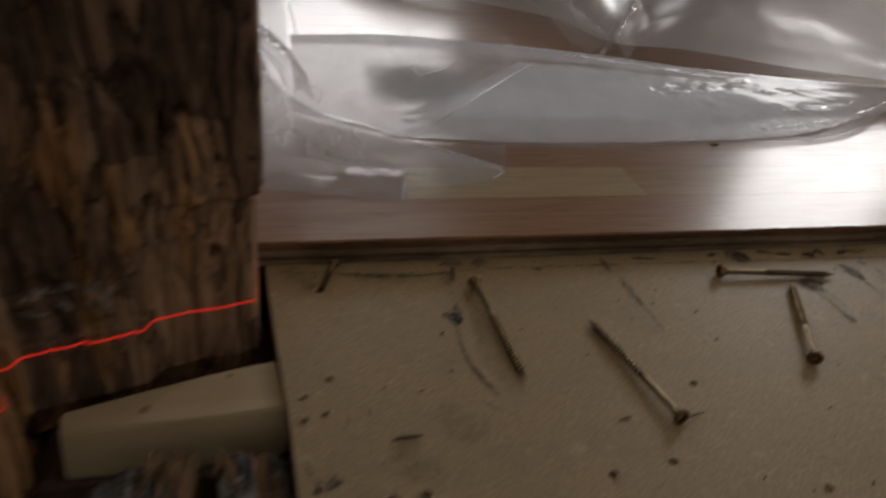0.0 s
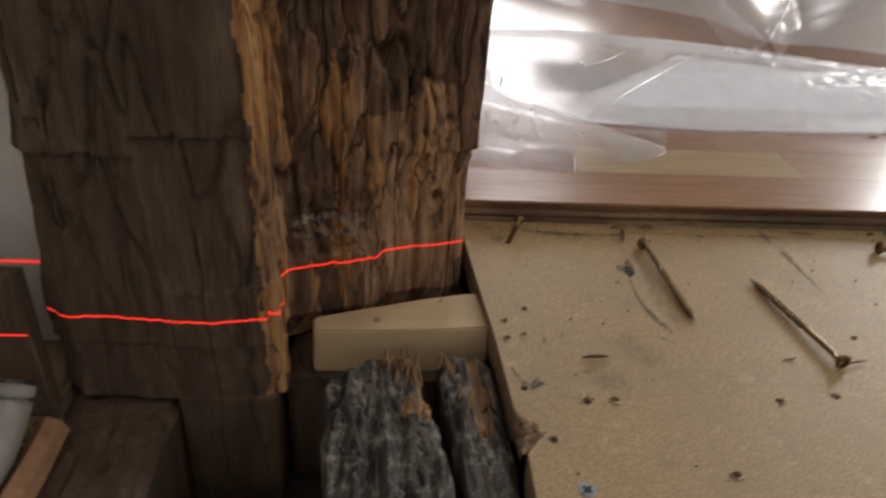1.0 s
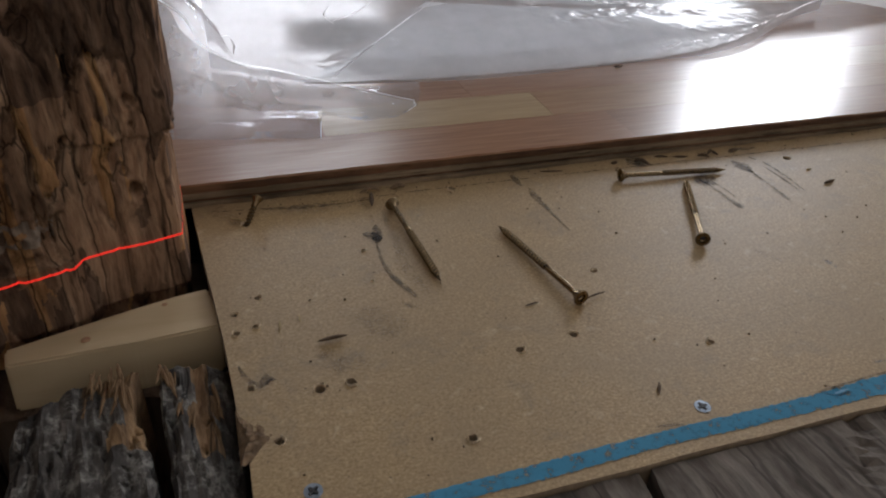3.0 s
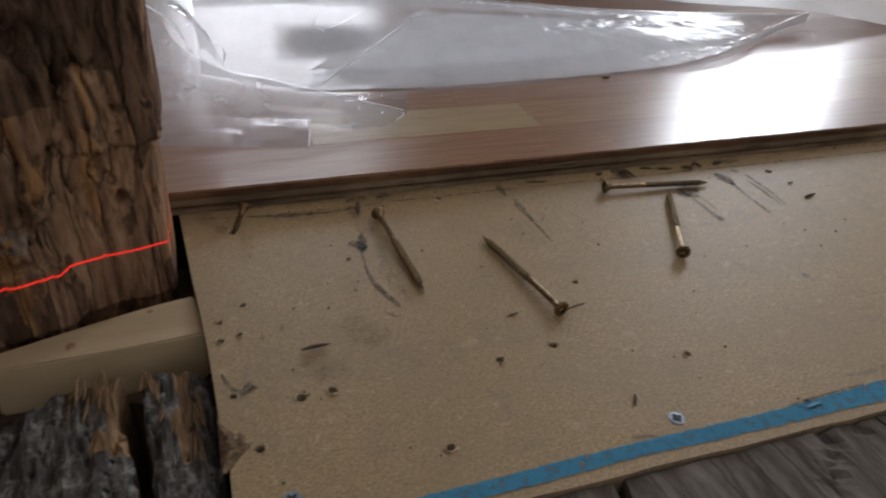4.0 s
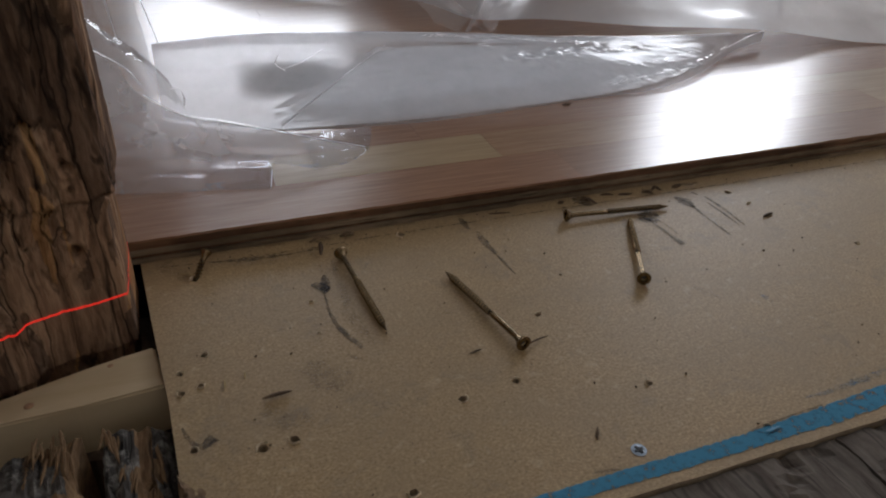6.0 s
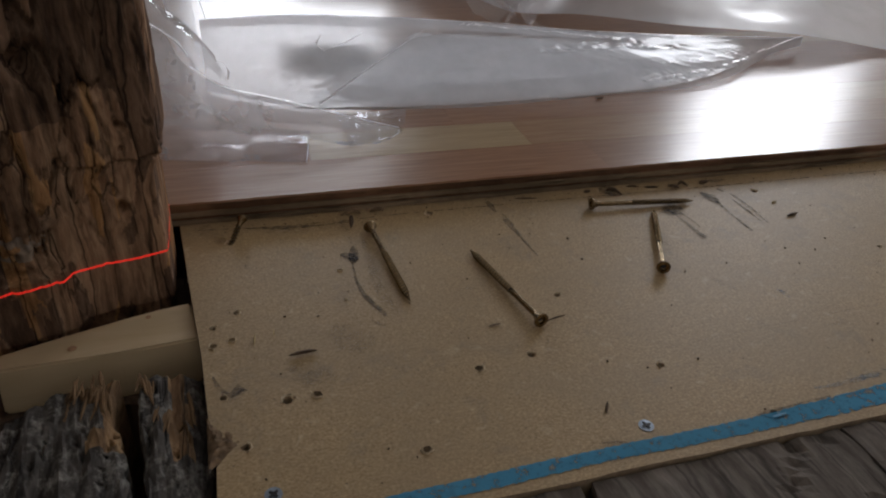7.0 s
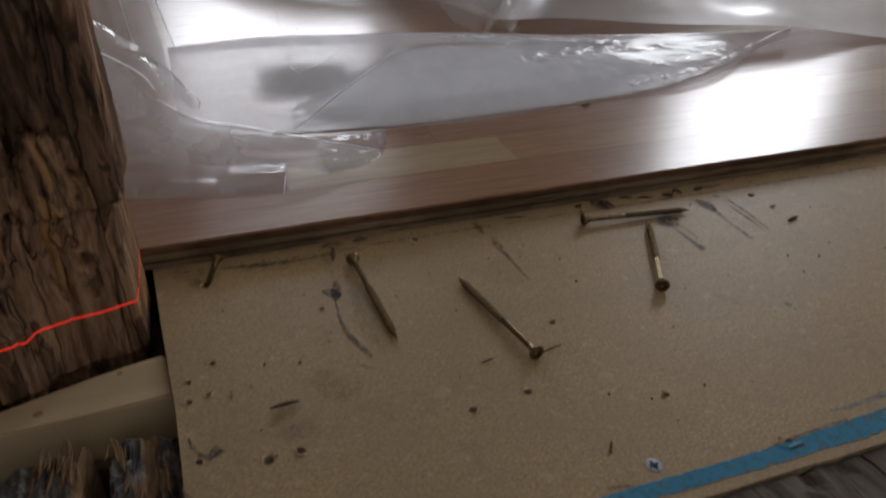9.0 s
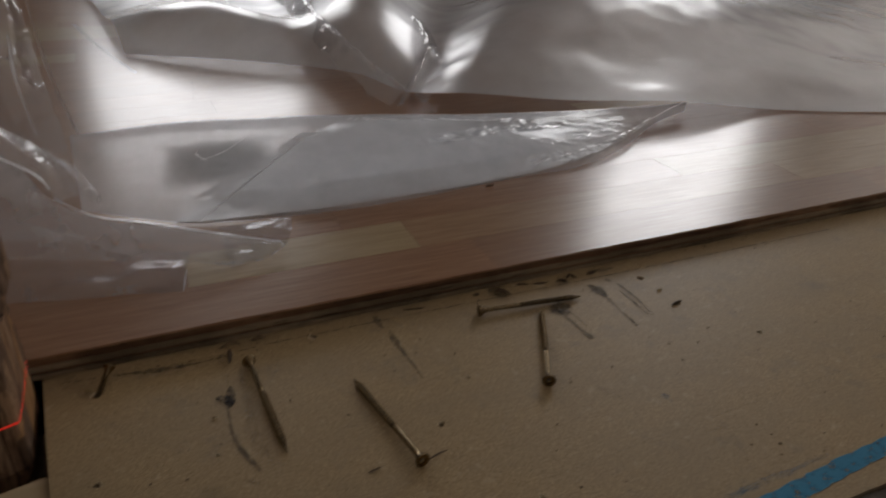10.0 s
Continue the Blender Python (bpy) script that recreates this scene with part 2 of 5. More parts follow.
M_POST_FRESH = make_torn_wood("post_split", (0.20, 0.095, 0.04), (0.48, 0.26, 0.115), (0.68, 0.43, 0.21), streaks=0.45, patches=0.35)
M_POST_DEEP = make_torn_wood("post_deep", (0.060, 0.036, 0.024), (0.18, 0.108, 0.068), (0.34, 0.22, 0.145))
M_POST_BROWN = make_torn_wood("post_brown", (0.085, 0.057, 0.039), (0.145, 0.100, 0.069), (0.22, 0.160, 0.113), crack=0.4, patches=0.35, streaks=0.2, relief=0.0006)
M_POST_PALE = make_torn_wood("post_pale_chips", (0.20, 0.14, 0.10), (0.38, 0.30, 0.23), (0.58, 0.50, 0.42), crack=0.6, patches=0.3)
M_BEAM = make_torn_wood("beam_grey", (0.034, 0.030, 0.028), (0.085, 0.077, 0.070), (0.17, 0.155, 0.14), (1, 0.16, 1), crack=0.8, patches=0.4, streaks=0.4, relief=0.0018, lichen=0.8)
M_BEAM_FRESH = make_torn_wood("beam_split", (0.10, 0.055, 0.030), (0.24, 0.150, 0.080), (0.46, 0.31, 0.17), (1, 0.14, 1), crack=0.7, patches=0.35)
M_WEDGE = make_softwood()
M_BOARD = make_torn_wood("old_floorboard", (0.085, 0.070, 0.058), (0.165, 0.142, 0.122), (0.27, 0.24, 0.21), (1, 0.12, 1), crack=0.5, patches=0.5, streaks=0.35, relief=0.0006)
M_SIDE = make_old_wood("dusty_board", (0.16, 0.11, 0.065), (0.27, 0.20, 0.125), (0.37, 0.29, 0.19), "x", checks=0.3)
M_FILM = make_film("polythene", 0.16, 0.30, 0.4, 0.09, 0.13, 30, 0.7)
M_FILM_FAR = make_film("polythene_layers", 0.55, 0.75, 0.6, 0.09, 0.27, 8)
M_FILM_MID = make_film("polythene_double", 0.44, 0.58, 0.30, 0.05, 0.20, 30, 0.28)
# extra milky film that brightens the bulge from within
M_FILM_INNER = make_film("polythene_inner", 0.78, 0.90, 0.30, 0.05, 0.25, 30, 0.3)
M_FILM_UNDER = make_film("polythene_under", 0.82, 0.93, 0.85, 0.26, 0.42, 18)
M_FILM_CLEAR = make_film("polythene_single", 0.20, 0.32, 0.35, 0.08, 0.15, 30, 0.6)
# white glossy film for ribbons that stand for the glints on folds
M_CREASE_GLINT = make_film("polythene_crease", 0.90, 0.96, 0.5, 0.60, 0.36)
M_BRASS = mat_plain("yellow_zinc", (0.215, 0.155, 0.085), 0.26, 1.0, 500, 0.3, 0.00005)
# yellow zinc darkened to stand for shade between the thread's turns
M_BRASS_SHADED = mat_plain("grimy_zinc", (0.055, 0.040, 0.024), 0.55, 0.6, 500, 0.3, 0.00005)
M_STEEL = mat_plain("galvanised", (0.25, 0.29, 0.34), 0.45, 0.8, 500, 0.2, 0.00005)
M_BLACK = mat_plain("black_rubber", (0.018, 0.018, 0.020), 0.5, 0.0, 200)
M_DARK = mat_plain("dark_earth", (0.035, 0.028, 0.022), 0.95, 0.0, 60, 0.4, 0.002)
M_PLASTER = mat_plain("plaster", (0.78, 0.75, 0.71), 0.9, 0.0, 30, 0.12, 0.0006)
M_DIM_WALL = mat_plain("old_dark_wall", (0.10, 0.095, 0.09), 0.9, 0.0, 12, 0.3, 0.002)
M_WEST = mat_plain("clay_plaster", (0.50, 0.45, 0.38), 0.9, 0.0, 14, 0.2, 0.001)
M_WHITE = mat_plain("white_paint", (0.83, 0.81, 0.78), 0.6, 0.0, 8, 0.05, 0.0003)
M_GLASS = Mat("window_glass", 0.0)
M_GLASS.b.inputs["Transmission Weight"].default_value = 1.0
M_GLASS = M_GLASS.m
M_PIPE = mat_plain("grey_conduit", (0.33, 0.33, 0.31), 0.5, 0.0, 120, 0.15)
M_COPPER = mat_plain("orange_wood_strip", (0.36, 0.21, 0.12), 0.7, 0.0, 150, 0.3)
M_STRAW = mat_plain("straw", (0.42, 0.32, 0.16), 0.8, 0.0, 300, 0.3)
M_SMUDGE = make_mark("black_smudge", (0.045, 0.046, 0.055), 0.30, 0.66, 230, 0.72)
M_SCUFF = make_mark("grey_scuff", (0.14, 0.115, 0.09), 0.40, 0.85, 110, 0.42)
M_BLUE = make_mark("blue_marker", (0.070, 0.30, 0.49), 0.26, 0.50, 200, 0.92)
M_BLUE_FAINT = make_mark("blue_marker_dry", (0.055, 0.27, 0.47), 0.42, 0.72, 240, 0.7)
M_TRACK = make_mark("grey_track", (0.075, 0.070, 0.068), 0.31, 0.66, 230, 0.62)
M_BLUE_PALE = make_mark("blue_scratch", (0.25, 0.50, 0.72), 0.20, 0.40, 300, 0.9)
M_PENCIL = make_mark("pencil_line", (0.10, 0.08, 0.06), 0.42, 0.56, 300, 0.7)
M_RIM = mat_plain("raised_fibre", (0.74, 0.61, 0.42), 0.9, 0.0, 400, 0.2)
M_TORN = mat_plain("torn_fibre", (0.20, 0.135, 0.08), 0.95, 0.0, 260, 0.45, 0.001)
M_SPLINTER = mat_plain("dark_splinter", (0.10, 0.065, 0.04), 0.9, 0.0, 260, 0.4)
M_LASER = make_glow("laser_red", (1.0, 0.035, 0.02), 0.75)


# ---------------------------------------------------------------- mesh helpers
def mesh_of(bm, name, mats, smooth=False):
    me = bpy.data.meshes.new(name)
    bmesh.ops.recalc_face_normals(bm, faces=bm.faces)
    bm.to_mesh(me)
    bm.free()
    for m in mats if isinstance(mats, (list, tuple)) else [mats]:
        me.materials.append(m)
    if smooth:
        me.polygons.foreach_set("use_smooth", [True] * len(me.polygons))
    return me


def part(name, bm, material, parent=None, label="", smooth=False):
    ob = new(name, mesh_of(bm, name, material, smooth))
    if parent is not None:
        ob.parent = parent
    if label:
        ob["label"] = label
    return ob


def thing(name, at=(0, 0, 0), rz=0.0, label="", category="", group="", kind=""):
    ob = new(name)
    ob.empty_display_size = 0.02
    ob.matrix_world = pose(*at, 0, 0, rz)
    return tagged(ob, label, category, group, kind)


def box_bm(x0, x1, y0, y1, z0, z1, bevel=0.0, bm=None):
    bm = bm or bmesh.new()
    vs = bmesh.ops.create_cube(bm, size=1.0)["verts"]
    for v in vs:
        v.co = Vector(((x0 + x1) / 2 + v.co.x * (x1 - x0), (y0 + y1) / 2 + v.co.y * (y1 - y0), (z0 + z1) / 2 + v.co.z * (z1 - z0)))
    if bevel:
        es = list({e for v in vs for e in v.link_edges})
        bmesh.ops.bevel(bm, geom=es, offset=bevel, segments=2, affect="EDGES", profile=0.6)
    return bm


def grid_bm(p, closed_u=False):
    """Quads over an array of points [v][u]."""
    bm = bmesh.new()
    vs = [[bm.verts.new(q) for q in row] for row in p]
    nv, nu = len(vs), len(vs[0])
    for j in range(nv - 1):
        for i in range(nu if closed_u else nu - 1):
            k = (i + 1) % nu
            bm.faces.new((vs[j][i], vs[j][k], vs[j + 1][k], vs[j + 1][i]))
    return bm


def lathe_bm(profile, seg=16, bm=None):
    """Turned round z; profile of (r, z) from below."""
    bm = bm or bmesh.new()
    rings = []
    for r, z in profile:
        if r < 1e-6:
            rings.append([bm.verts.new((0, 0, z))])
        else:
            rings.append([bm.verts.new((r * math.cos(2 * math.pi * i / seg), r * math.sin(2 * math.pi * i / seg), z)) for i in range(seg)])
    for a, b in zip(rings, rings[1:]):
        for i in range(seg):
            k = (i + 1) % seg
            if len(a) == 1:
                bm.faces.new((a[0], b[i], b[k]))
            elif len(b) == 1:
                bm.faces.new((a[i], a[k], b[0]))
            else:
                bm.faces.new((a[i], a[k], b[k], b[i]))
    return bm


def catmull(pts, n):
    """n points along a smooth line through the given ones."""
    p = np.array(pts, float)
    p = np.vstack([2 * p[0] - p[1], p, 2 * p[-1] - p[-2]])
    seg = len(p) - 3
    out = []
    for t in np.linspace(0, seg, n):
        i = min(int(t), seg - 1)
        f = t - i
        a, b, c, d = p[i : i + 4]
        out.append(0.5 * (2 * b + (c - a) * f + (2 * a - 5 * b + 4 * c - d) * f * f + (3 * b - a - 3 * c + d) * f**3))
    return np.array(out)


def tube_bm(pts, radius, seg=8, n=24):
    line = catmull(pts, n)
    rows = []
    for i, q in enumerate(line):
        d = Vector(line[min(i + 1, n - 1)] - line[max(i - 1, 0)]).normalized()
        a = d.orthogonal().normalized()
        b = d.cross(a)
        r = radius(i / (n - 1)) if callable(radius) else radius
        rows.append([Vector(q) + r * (math.cos(2 * math.pi * k / seg) * a + math.sin(2 * math.pi * k / seg) * b) for k in range(seg)])
    bm = grid_bm(rows, True)
    bm.verts.ensure_lookup_table()
    bm.faces.new([bm.verts[k] for k in range(seg)][::-1])
    bm.faces.new([bm.verts[(n - 1) * seg + k] for k in range(seg)])
    return bm


def fbm(x, y, z, octaves=4):
    return noise.fractal((x, y, z), 1.0, 2.0, octaves)


# ---------------------------------------------------------------- the room that closes the place
TOP = 0.014      # laminate surface above the fibreboard
# unseen shell set tight: near south wall and low ceiling bounce light back
X0, X1, Y0, Y1, H = -1.2, 3.9, -1.05, FAR, 2.3


def wall_bm(x0, x1, y0, y1, openings=()):
    """A wall along x with openings (x0, x1, z0, z1), from floor to ceiling."""
    bm = bmesh.new()
    cuts = sorted(openings)
    x = x0
    for a, b, z0, z1 in cuts:
        box_bm(x, a, y0, y1, -0.2, H, 0, bm)
        box_bm(a, b, y0, y1, -0.2, z0, 0, bm)
        box_bm(a, b, y0, y1, z1, H, 0, bm)
        x = b
    box_bm(x, x1, y0, y1, -0.2, H, 0, bm)
    return bm


# unseen wall; a backlit face's shade is put into its dark colour
tagged(part("wall_north", wall_bm(X0, X1, FAR, FAR + 0.2, [WIN1, WIN2]), M_DIM_WALL), "unseen window wall, coloured dark for dim reflections, with two window openings", "wall", kind="structure")
tagged(part("wall_south", wall_bm(X0, X1, Y0 - 0.2, Y0), M_PLASTER), "plain pale plastered wall, unseen, closing the room and bouncing light", "wall", kind="structure")
# unseen wall, toned brown to cut the light it throws from the left
tagged(part("wall_west", box_bm(X0 - 0.2, X0, Y0, Y1, -0.2, H), M_WEST), "plain unseen wall, coloured brown to weaken light from the left", "wall", kind="structure")
tagged(part("wall_east", box_bm(X1, X1 + 0.2, Y0, Y1, -0.2, H), M_PLASTER), "plain pale plastered wall, unseen, closing the room and bouncing light", "wall", kind="structure")
tagged(part("ceiling", box_bm(X0 - 0.2, X1 + 0.2, Y0 - 0.2, Y1 + 0.2, H, H + 0.2), M_WHITE), "plain white ceiling", "ceiling", kind="structure")
tagged(part("ground", box_bm(X0, X1, Y0, Y1, -0.2, -0.105), M_DARK), "dark earthy void under the old floor", "ground", kind="structure")


def window(name, win):
    x0, x1, z0, z1 = win
    w = thing(name, ((x0 + x1) / 2, FAR, z0), label="white framed window with bright daylight outside", category="window", kind="structure")
    ox, oz = (x0 + x1) / 2, z0
    f = bmesh.new()
    for a, b, c, d in ((x0, x0 + 0.03, z0, z1), (x1 - 0.03, x1, z0, z1), (x0 + 0.03, x1 - 0.03, z0, z0 + 0.03), (x0 + 0.03, x1 - 0.03, z1 - 0.03, z1)):
        box_bm(a - ox, b - ox, 0.05, 0.11, c - oz, d - oz, 0.004, f)
    part("window_frame", f, M_WHITE, w)
    pane = part("pane", box_bm(x0 + 0.03 - ox, x1 - 0.03 - ox, 0.075, 0.081, 0.03, z1 - z0 - 0.03), M_GLASS, w)
    pane.visible_shadow = False


window("window_1", WIN1)
window("window_2", WIN2)


# ---------------------------------------------------------------- fibreboard
HOLES = [  # x, y, radius
    (0.027, -0.097, 0.0021), (0.015, -0.108, 0.0018), (0.015, -0.122, 0.0022), (0.024, -0.119, 0.0019),
    (0.018, -0.160, 0.0020), (0.046, -0.168, 0.0029), (0.060, -0.167, 0.0027), (0.139, -0.167, 0.0026),
    (0.168, -0.164, 0.0023), (0.230, -0.186, 0.0022), (0.100, -0.211, 0.0027), (0.026, -0.192, 0.0026),
    (0.203, -0.119, 0.0019), (0.157, -0.013, 0.0030), (0.087, -0.068, 0.0014), (0.407, -0.027, 0.0028),
    (0.0275, -0.0255, 0.0030), (0.0855, -0.097, 0.0009), (0.441, -0.114, 0.0018), (0.265, -0.2285, 0.0015),
]
BOARD_END = 1.9


def fibreboard():
    from mathutils import geometry
    rng = random.Random(4)
    left = [(-0.002, 0.002), (0.003, -0.06), (0.009, -0.126), (0.0115, -0.172)]
    torn = [(0.0125, -0.176), (0.017, -0.181), (0.0165, -0.186), (0.023, -0.1885), (0.0185, -0.194), (0.0140, -0.200)]
    outline = left + torn + [(0.0135, -0.2425)]
    n = 60
    outline += [(0.0135 + (0.62 - 0.0135) * i / n, -0.2422 + rng.uniform(-0.0004, 0.0004)) for i in range(1, n)]
    outline += [(BOARD_END, -0.242), (BOARD_END, 0.06), (-0.002, 0.06)]
    verts = [Vector(p) for p in outline]
    edges = [(i, (i + 1) % len(outline)) for i in range(len(outline))]
    rings = []
    for x, y, r in HOLES:
        r *= 0.85
        k = len(verts)
        m = 14
        ring = []
        for i in range(m):
            a = 2 * math.pi * i / m
            q = r * rng.uniform(0.86, 1.16)
            ring.append(Vector((x + q * math.cos(a), y + q * math.sin(a))))
        verts += ring
        edges += [(k + i, k + (i + 1) % m) for i in range(m)]
        rings.append((x, y, r, ring))
    vo, _, fo, *_ = geometry.delaunay_2d_cdt(verts, edges, [], 1, 1e-6)
    bm = bmesh.new()
    bv = [bm.verts.new((v.x, v.y, 0)) for v in vo]
    for f in fo:
        cx, cy = sum(vo[i].x for i in f) / len(f), sum(vo[i].y for i in f) / len(f)
        if any((cx - x) ** 2 + (cy - y) ** 2 < (0.8 * r) ** 2 for x, y, r, _ in rings):
            continue
        bm.faces.new([bv[i] for i in f])
    for f in bm.faces:
        if f.normal.z < 0:
            f.normal_flip()
    top = list(bm.edges)
    # sides: down from every open edge; holes end in a cone, the outline at the underside
    for e in [e for e in top if len(e.link_faces) == 1]:
        a, b = e.verts
        mid = (a.co + b.co) / 2
        hole = next(((x, y, r) for x, y, r, _ in rings if (mid.x - x) ** 2 + (mid.y - y) ** 2 < (1.5 * r) ** 2), None)
        if hole:
            x, y, r = hole
            qa, qb = (bm.verts.new((x + (v.co.x - x) * 0.75, y + (v.co.y - y) * 0.75, -0.006)) for v in (a, b))
            tip = bm.verts.new((x, y, -0.009))
            bm.faces.new((a, b, qb, qa)).material_index = 1
            bm.faces.new((qa, qb, tip)).material_index = 1
        else:
            ragged = -0.1995 < mid.y < -0.174 and mid.x < 0.03
            qa, qb = (bm.verts.new((v.co.x + (0.004 if ragged else 0), v.co.y, -0.019)) for v in (a, b))
            bm.faces.new((a, b, qb, qa)).material_index = 1
    bmesh.ops.remove_doubles(bm, verts=bm.verts, dist=1e-6)
    me = bpy.data.meshes.new("board")
    bm.to_mesh(me)
    bm.free()
    for m in (M_MDF, M_MDF_EDGE):
        me.materials.append(m)
    root = thing("fibreboard", (0.0, 0.0, -0.019), label="tan fibreboard strip with screw holes, scuffs and a blue painted edge line", category="board", kind="structure")
    ob = new("board", me)
    ob.parent = root
    ob.location = (0, 0, 0.019)
    return root


FIBREBOARD = fibreboard()


def smear(name, pts, width, material, z=0.00035, ragged=0.3, seed=1, n=28):
    """A thin mark on the board along a line; width in metres, or a list of widths."""
    rng = random.Random(seed)
    line = catmull([(x, y, 0) for x, y in pts], n)
    ws = np.interp(np.linspace(0, 1, n), np.linspace(0, 1, len(width)), width) if isinstance(width, list) else [width] * n
    rows = []
    for i, q in enumerate(line):
        d = line[min(i + 1, n - 1)] - line[max(i - 1, 0)]
        s = np.array([-d[1], d[0], 0]) / (np.hypot(d[0], d[1]) + 1e-9)
        a, b = (ws[i] / 2 * (1 + rng.uniform(-ragged, ragged)) for _ in range(2))
        rows.append([q - s * a + (0, 0, z), q + s * b + (0, 0, z)])
    ob = part(name, grid_bm(rows), material, FIBREBOARD)
    ob.location = (0, 0, 0.019)
    return ob


smear("painted_line", [(0.0138, -0.2345), (0.08, -0.2342), (0.117, -0.2340), (0.143, -0.2332), (0.177, -0.2327), (0.21, -0.2330), (0.246, -0.2330), (0.266, -0.2326), (0.30, -0.2318), (0.35, -0.2292), (0.42, -0.2235), (0.60, -0.216)], [0.0056, 0.0066, 0.0074, 0.0076, 0.0072, 0.0078, 0.0080, 0.0088, 0.0105, 0.0110, 0.010, 0.009], M_BLUE, ragged=0.10, n=200)["label"] = "blue paint line along the front edge"
smear("painted_line", [(0.296, -0.2195), (0.312, -0.2195), (0.33, -0.2185), (0.36, -0.2175), (0.39, -0.2160)], [0.0008, 0.0030, 0.0038, 0.0035, 0.002], M_BLUE_FAINT, ragged=0.4, seed=5)
smear("painted_line", [(0.174, -0.2266), (0.180, -0.2272), (0.187, -0.2285)], [0.0006, 0.0018, 0.001], M_SMUDGE, z=0.0006, seed=6)
smear("painted_line", [(0.255, -0.2288), (0.262, -0.2280), (0.280, -0.2268), (0.300, -0.2262)], [0.001, 0.0018, 0.001, 0.0012], M_SMUDGE, z=0.0006, seed=7)
smear("painted_line", [(0.258, -0.2300), (0.263, -0.2325), (0.270, -0.2318)], [0.0008, 0.0012, 0.0006], M_SMUDGE, z=0.0006, seed=71)
smear("painted_line", [(0.262, -0.2312), (0.266, -0.2308), (0.270, -0.2306)], [0.0008, 0.0014, 0.0006], M_BLUE_PALE, z=0.0008, seed=72)
# a heart-shaped grey mark with a bent tail, and a rubbed track beside it
smear("smudge", [(0.0995, -0.0440), (0.0985, -0.0500), (0.0970, -0.0575), (0.0960, -0.0630)], [0.0012, 0.0055, 0.0065, 0.0020], M_SMUDGE, seed=2, ragged=0.1)
smear("smudge", [(0.0900, -0.0525), (0.0935, -0.0540), (0.0970, -0.0590), (0.0970, -0.0625)], [0.0025, 0.0065, 0.0060, 0.0015], M_SMUDGE, z=0.0005, seed=22, ragged=0.1)
smear("smudge", [(0.0955, -0.062), (0.0945, -0.082), (0.0965, -0.097), (0.1000, -0.1065), (0.1035, -0.117)], [0.0012, 0.0018, 0.0030, 0.0034, 0.0018], M_TRACK, seed=3)
smear("smudge", [(0.107, -0.030), (0.1065, -0.060), (0.1055, -0.084), (0.107, -0.103), (0.110, -0.116)], [0.003, 0.004, 0.005, 0.007, 0.003], M_SCUFF, z=0.0003, seed=4)
smear("smudge", [(0.0975, -0.012), (0.098, -0.028), (0.0985, -0.044)], [0.002, 0.0045, 0.002], M_SCUFF, z=0.0003, seed=41)
smear("smudge", [(0.073, -0.121), (0.082, -0.131), (0.090, -0.141)], [0.01, 0.022, 0.010], M_SCUFF, seed=8)
smear("smudge", [(0.050, -0.145), (0.058, -0.152), (0.070, -0.160)], [0.006, 0.016, 0.006], M_SCUFF, seed=81)
smear("smudge", [(0.2015, -0.004), (0.2015, -0.012), (0.2020, -0.020)], [0.003, 0.005, 0.002], M_SMUDGE, seed=9)
smear("smudge", [(0.2060, -0.024), (0.2052, -0.036), (0.2062, -0.050), (0.2085, -0.078)], [0.0012, 0.0052, 0.0030, 0.0010], M_TRACK, seed=10)
smear("smudge", [(0.334, -0.036), (0.327, -0.042), (0.320, -0.046)], [0.008, 0.017, 0.006], M_SMUDGE, seed=11)
smear("smudge", [(0.324, -0.041), (0.3265, -0.059), (0.328, -0.081)], [0.0030, 0.0022, 0.0045], M_TRACK, z=0.0005, seed=12)
smear("smudge", [(0.331, -0.045), (0.3325, -0.056), (0.333, -0.068)], [0.0010, 0.0016, 0.0008], M_SMUDGE, z=0.0005, seed=121)
smear("smudge", [(0.364, -0.021), (0.3665, -0.030), (0.3672, -0.040)], [0.003, 0.011, 0.003], M_SMUDGE, seed=13)
smear("smudge", [(0.3672, -0.036), (0.3665, -0.058), (0.366, -0.079)], [0.0030, 0.0018, 0.0026], M_TRACK, z=0.0005, seed=131)
smear("smudge", [(0.386, -0.027), (0.387, -0.047), (0.3852, -0.072)], [0.0022, 0.0030, 0.0012], M_TRACK, seed=14)
smear("smudge", [(0.3815, -0.036), (0.3822, -0.052), (0.3815, -0.070)], [0.0012, 0.0020, 0.0012], M_SMUDGE, seed=15)
smear("smudge", [(0.380, -0.018), (0.3815, -0.021), (0.383, -0.024)], [0.001, 0.003, 0.001], M_SMUDGE, seed=151)
smear("smudge", [(0.292, 0.000), (0.295, -0.006), (0.297, -0.015)], [0.010, 0.013, 0.003], M_SMUDGE, seed=16)
smear("smudge", [(0.380, -0.005), (0.388, -0.0065), (0.396, -0.006)], [0.003, 0.005, 0.002], M_SMUDGE, seed=17)
smear("smudge", [(0.014, -0.145), (0.0165, -0.153), (0.021, -0.159), (0.027, -0.155)], [0.001, 0.0022, 0.003, 0.006], M_SMUDGE, seed=18)
smear("smudge", [(0.303, -0.124), (0.307, -0.130), (0.312, -0.139)], [0.003, 0.006, 0.002], M_SCUFF, seed=19)
smear("smudge", [(0.336, -0.142), (0.3375, -0.146), (0.338, -0.151)], [0.002, 0.004, 0.002], M_BLUE_FAINT, seed=191)
smear("smudge", [(0.038, -0.0105), (0.053, -0.0130), (0.071, -0.0150), (0.087, -0.0150), (0.104, -0.0140)], [0.0012, 0.0032, 0.0045, 0.0018, 0.0022], M_SMUDGE, seed=20, ragged=0.5)
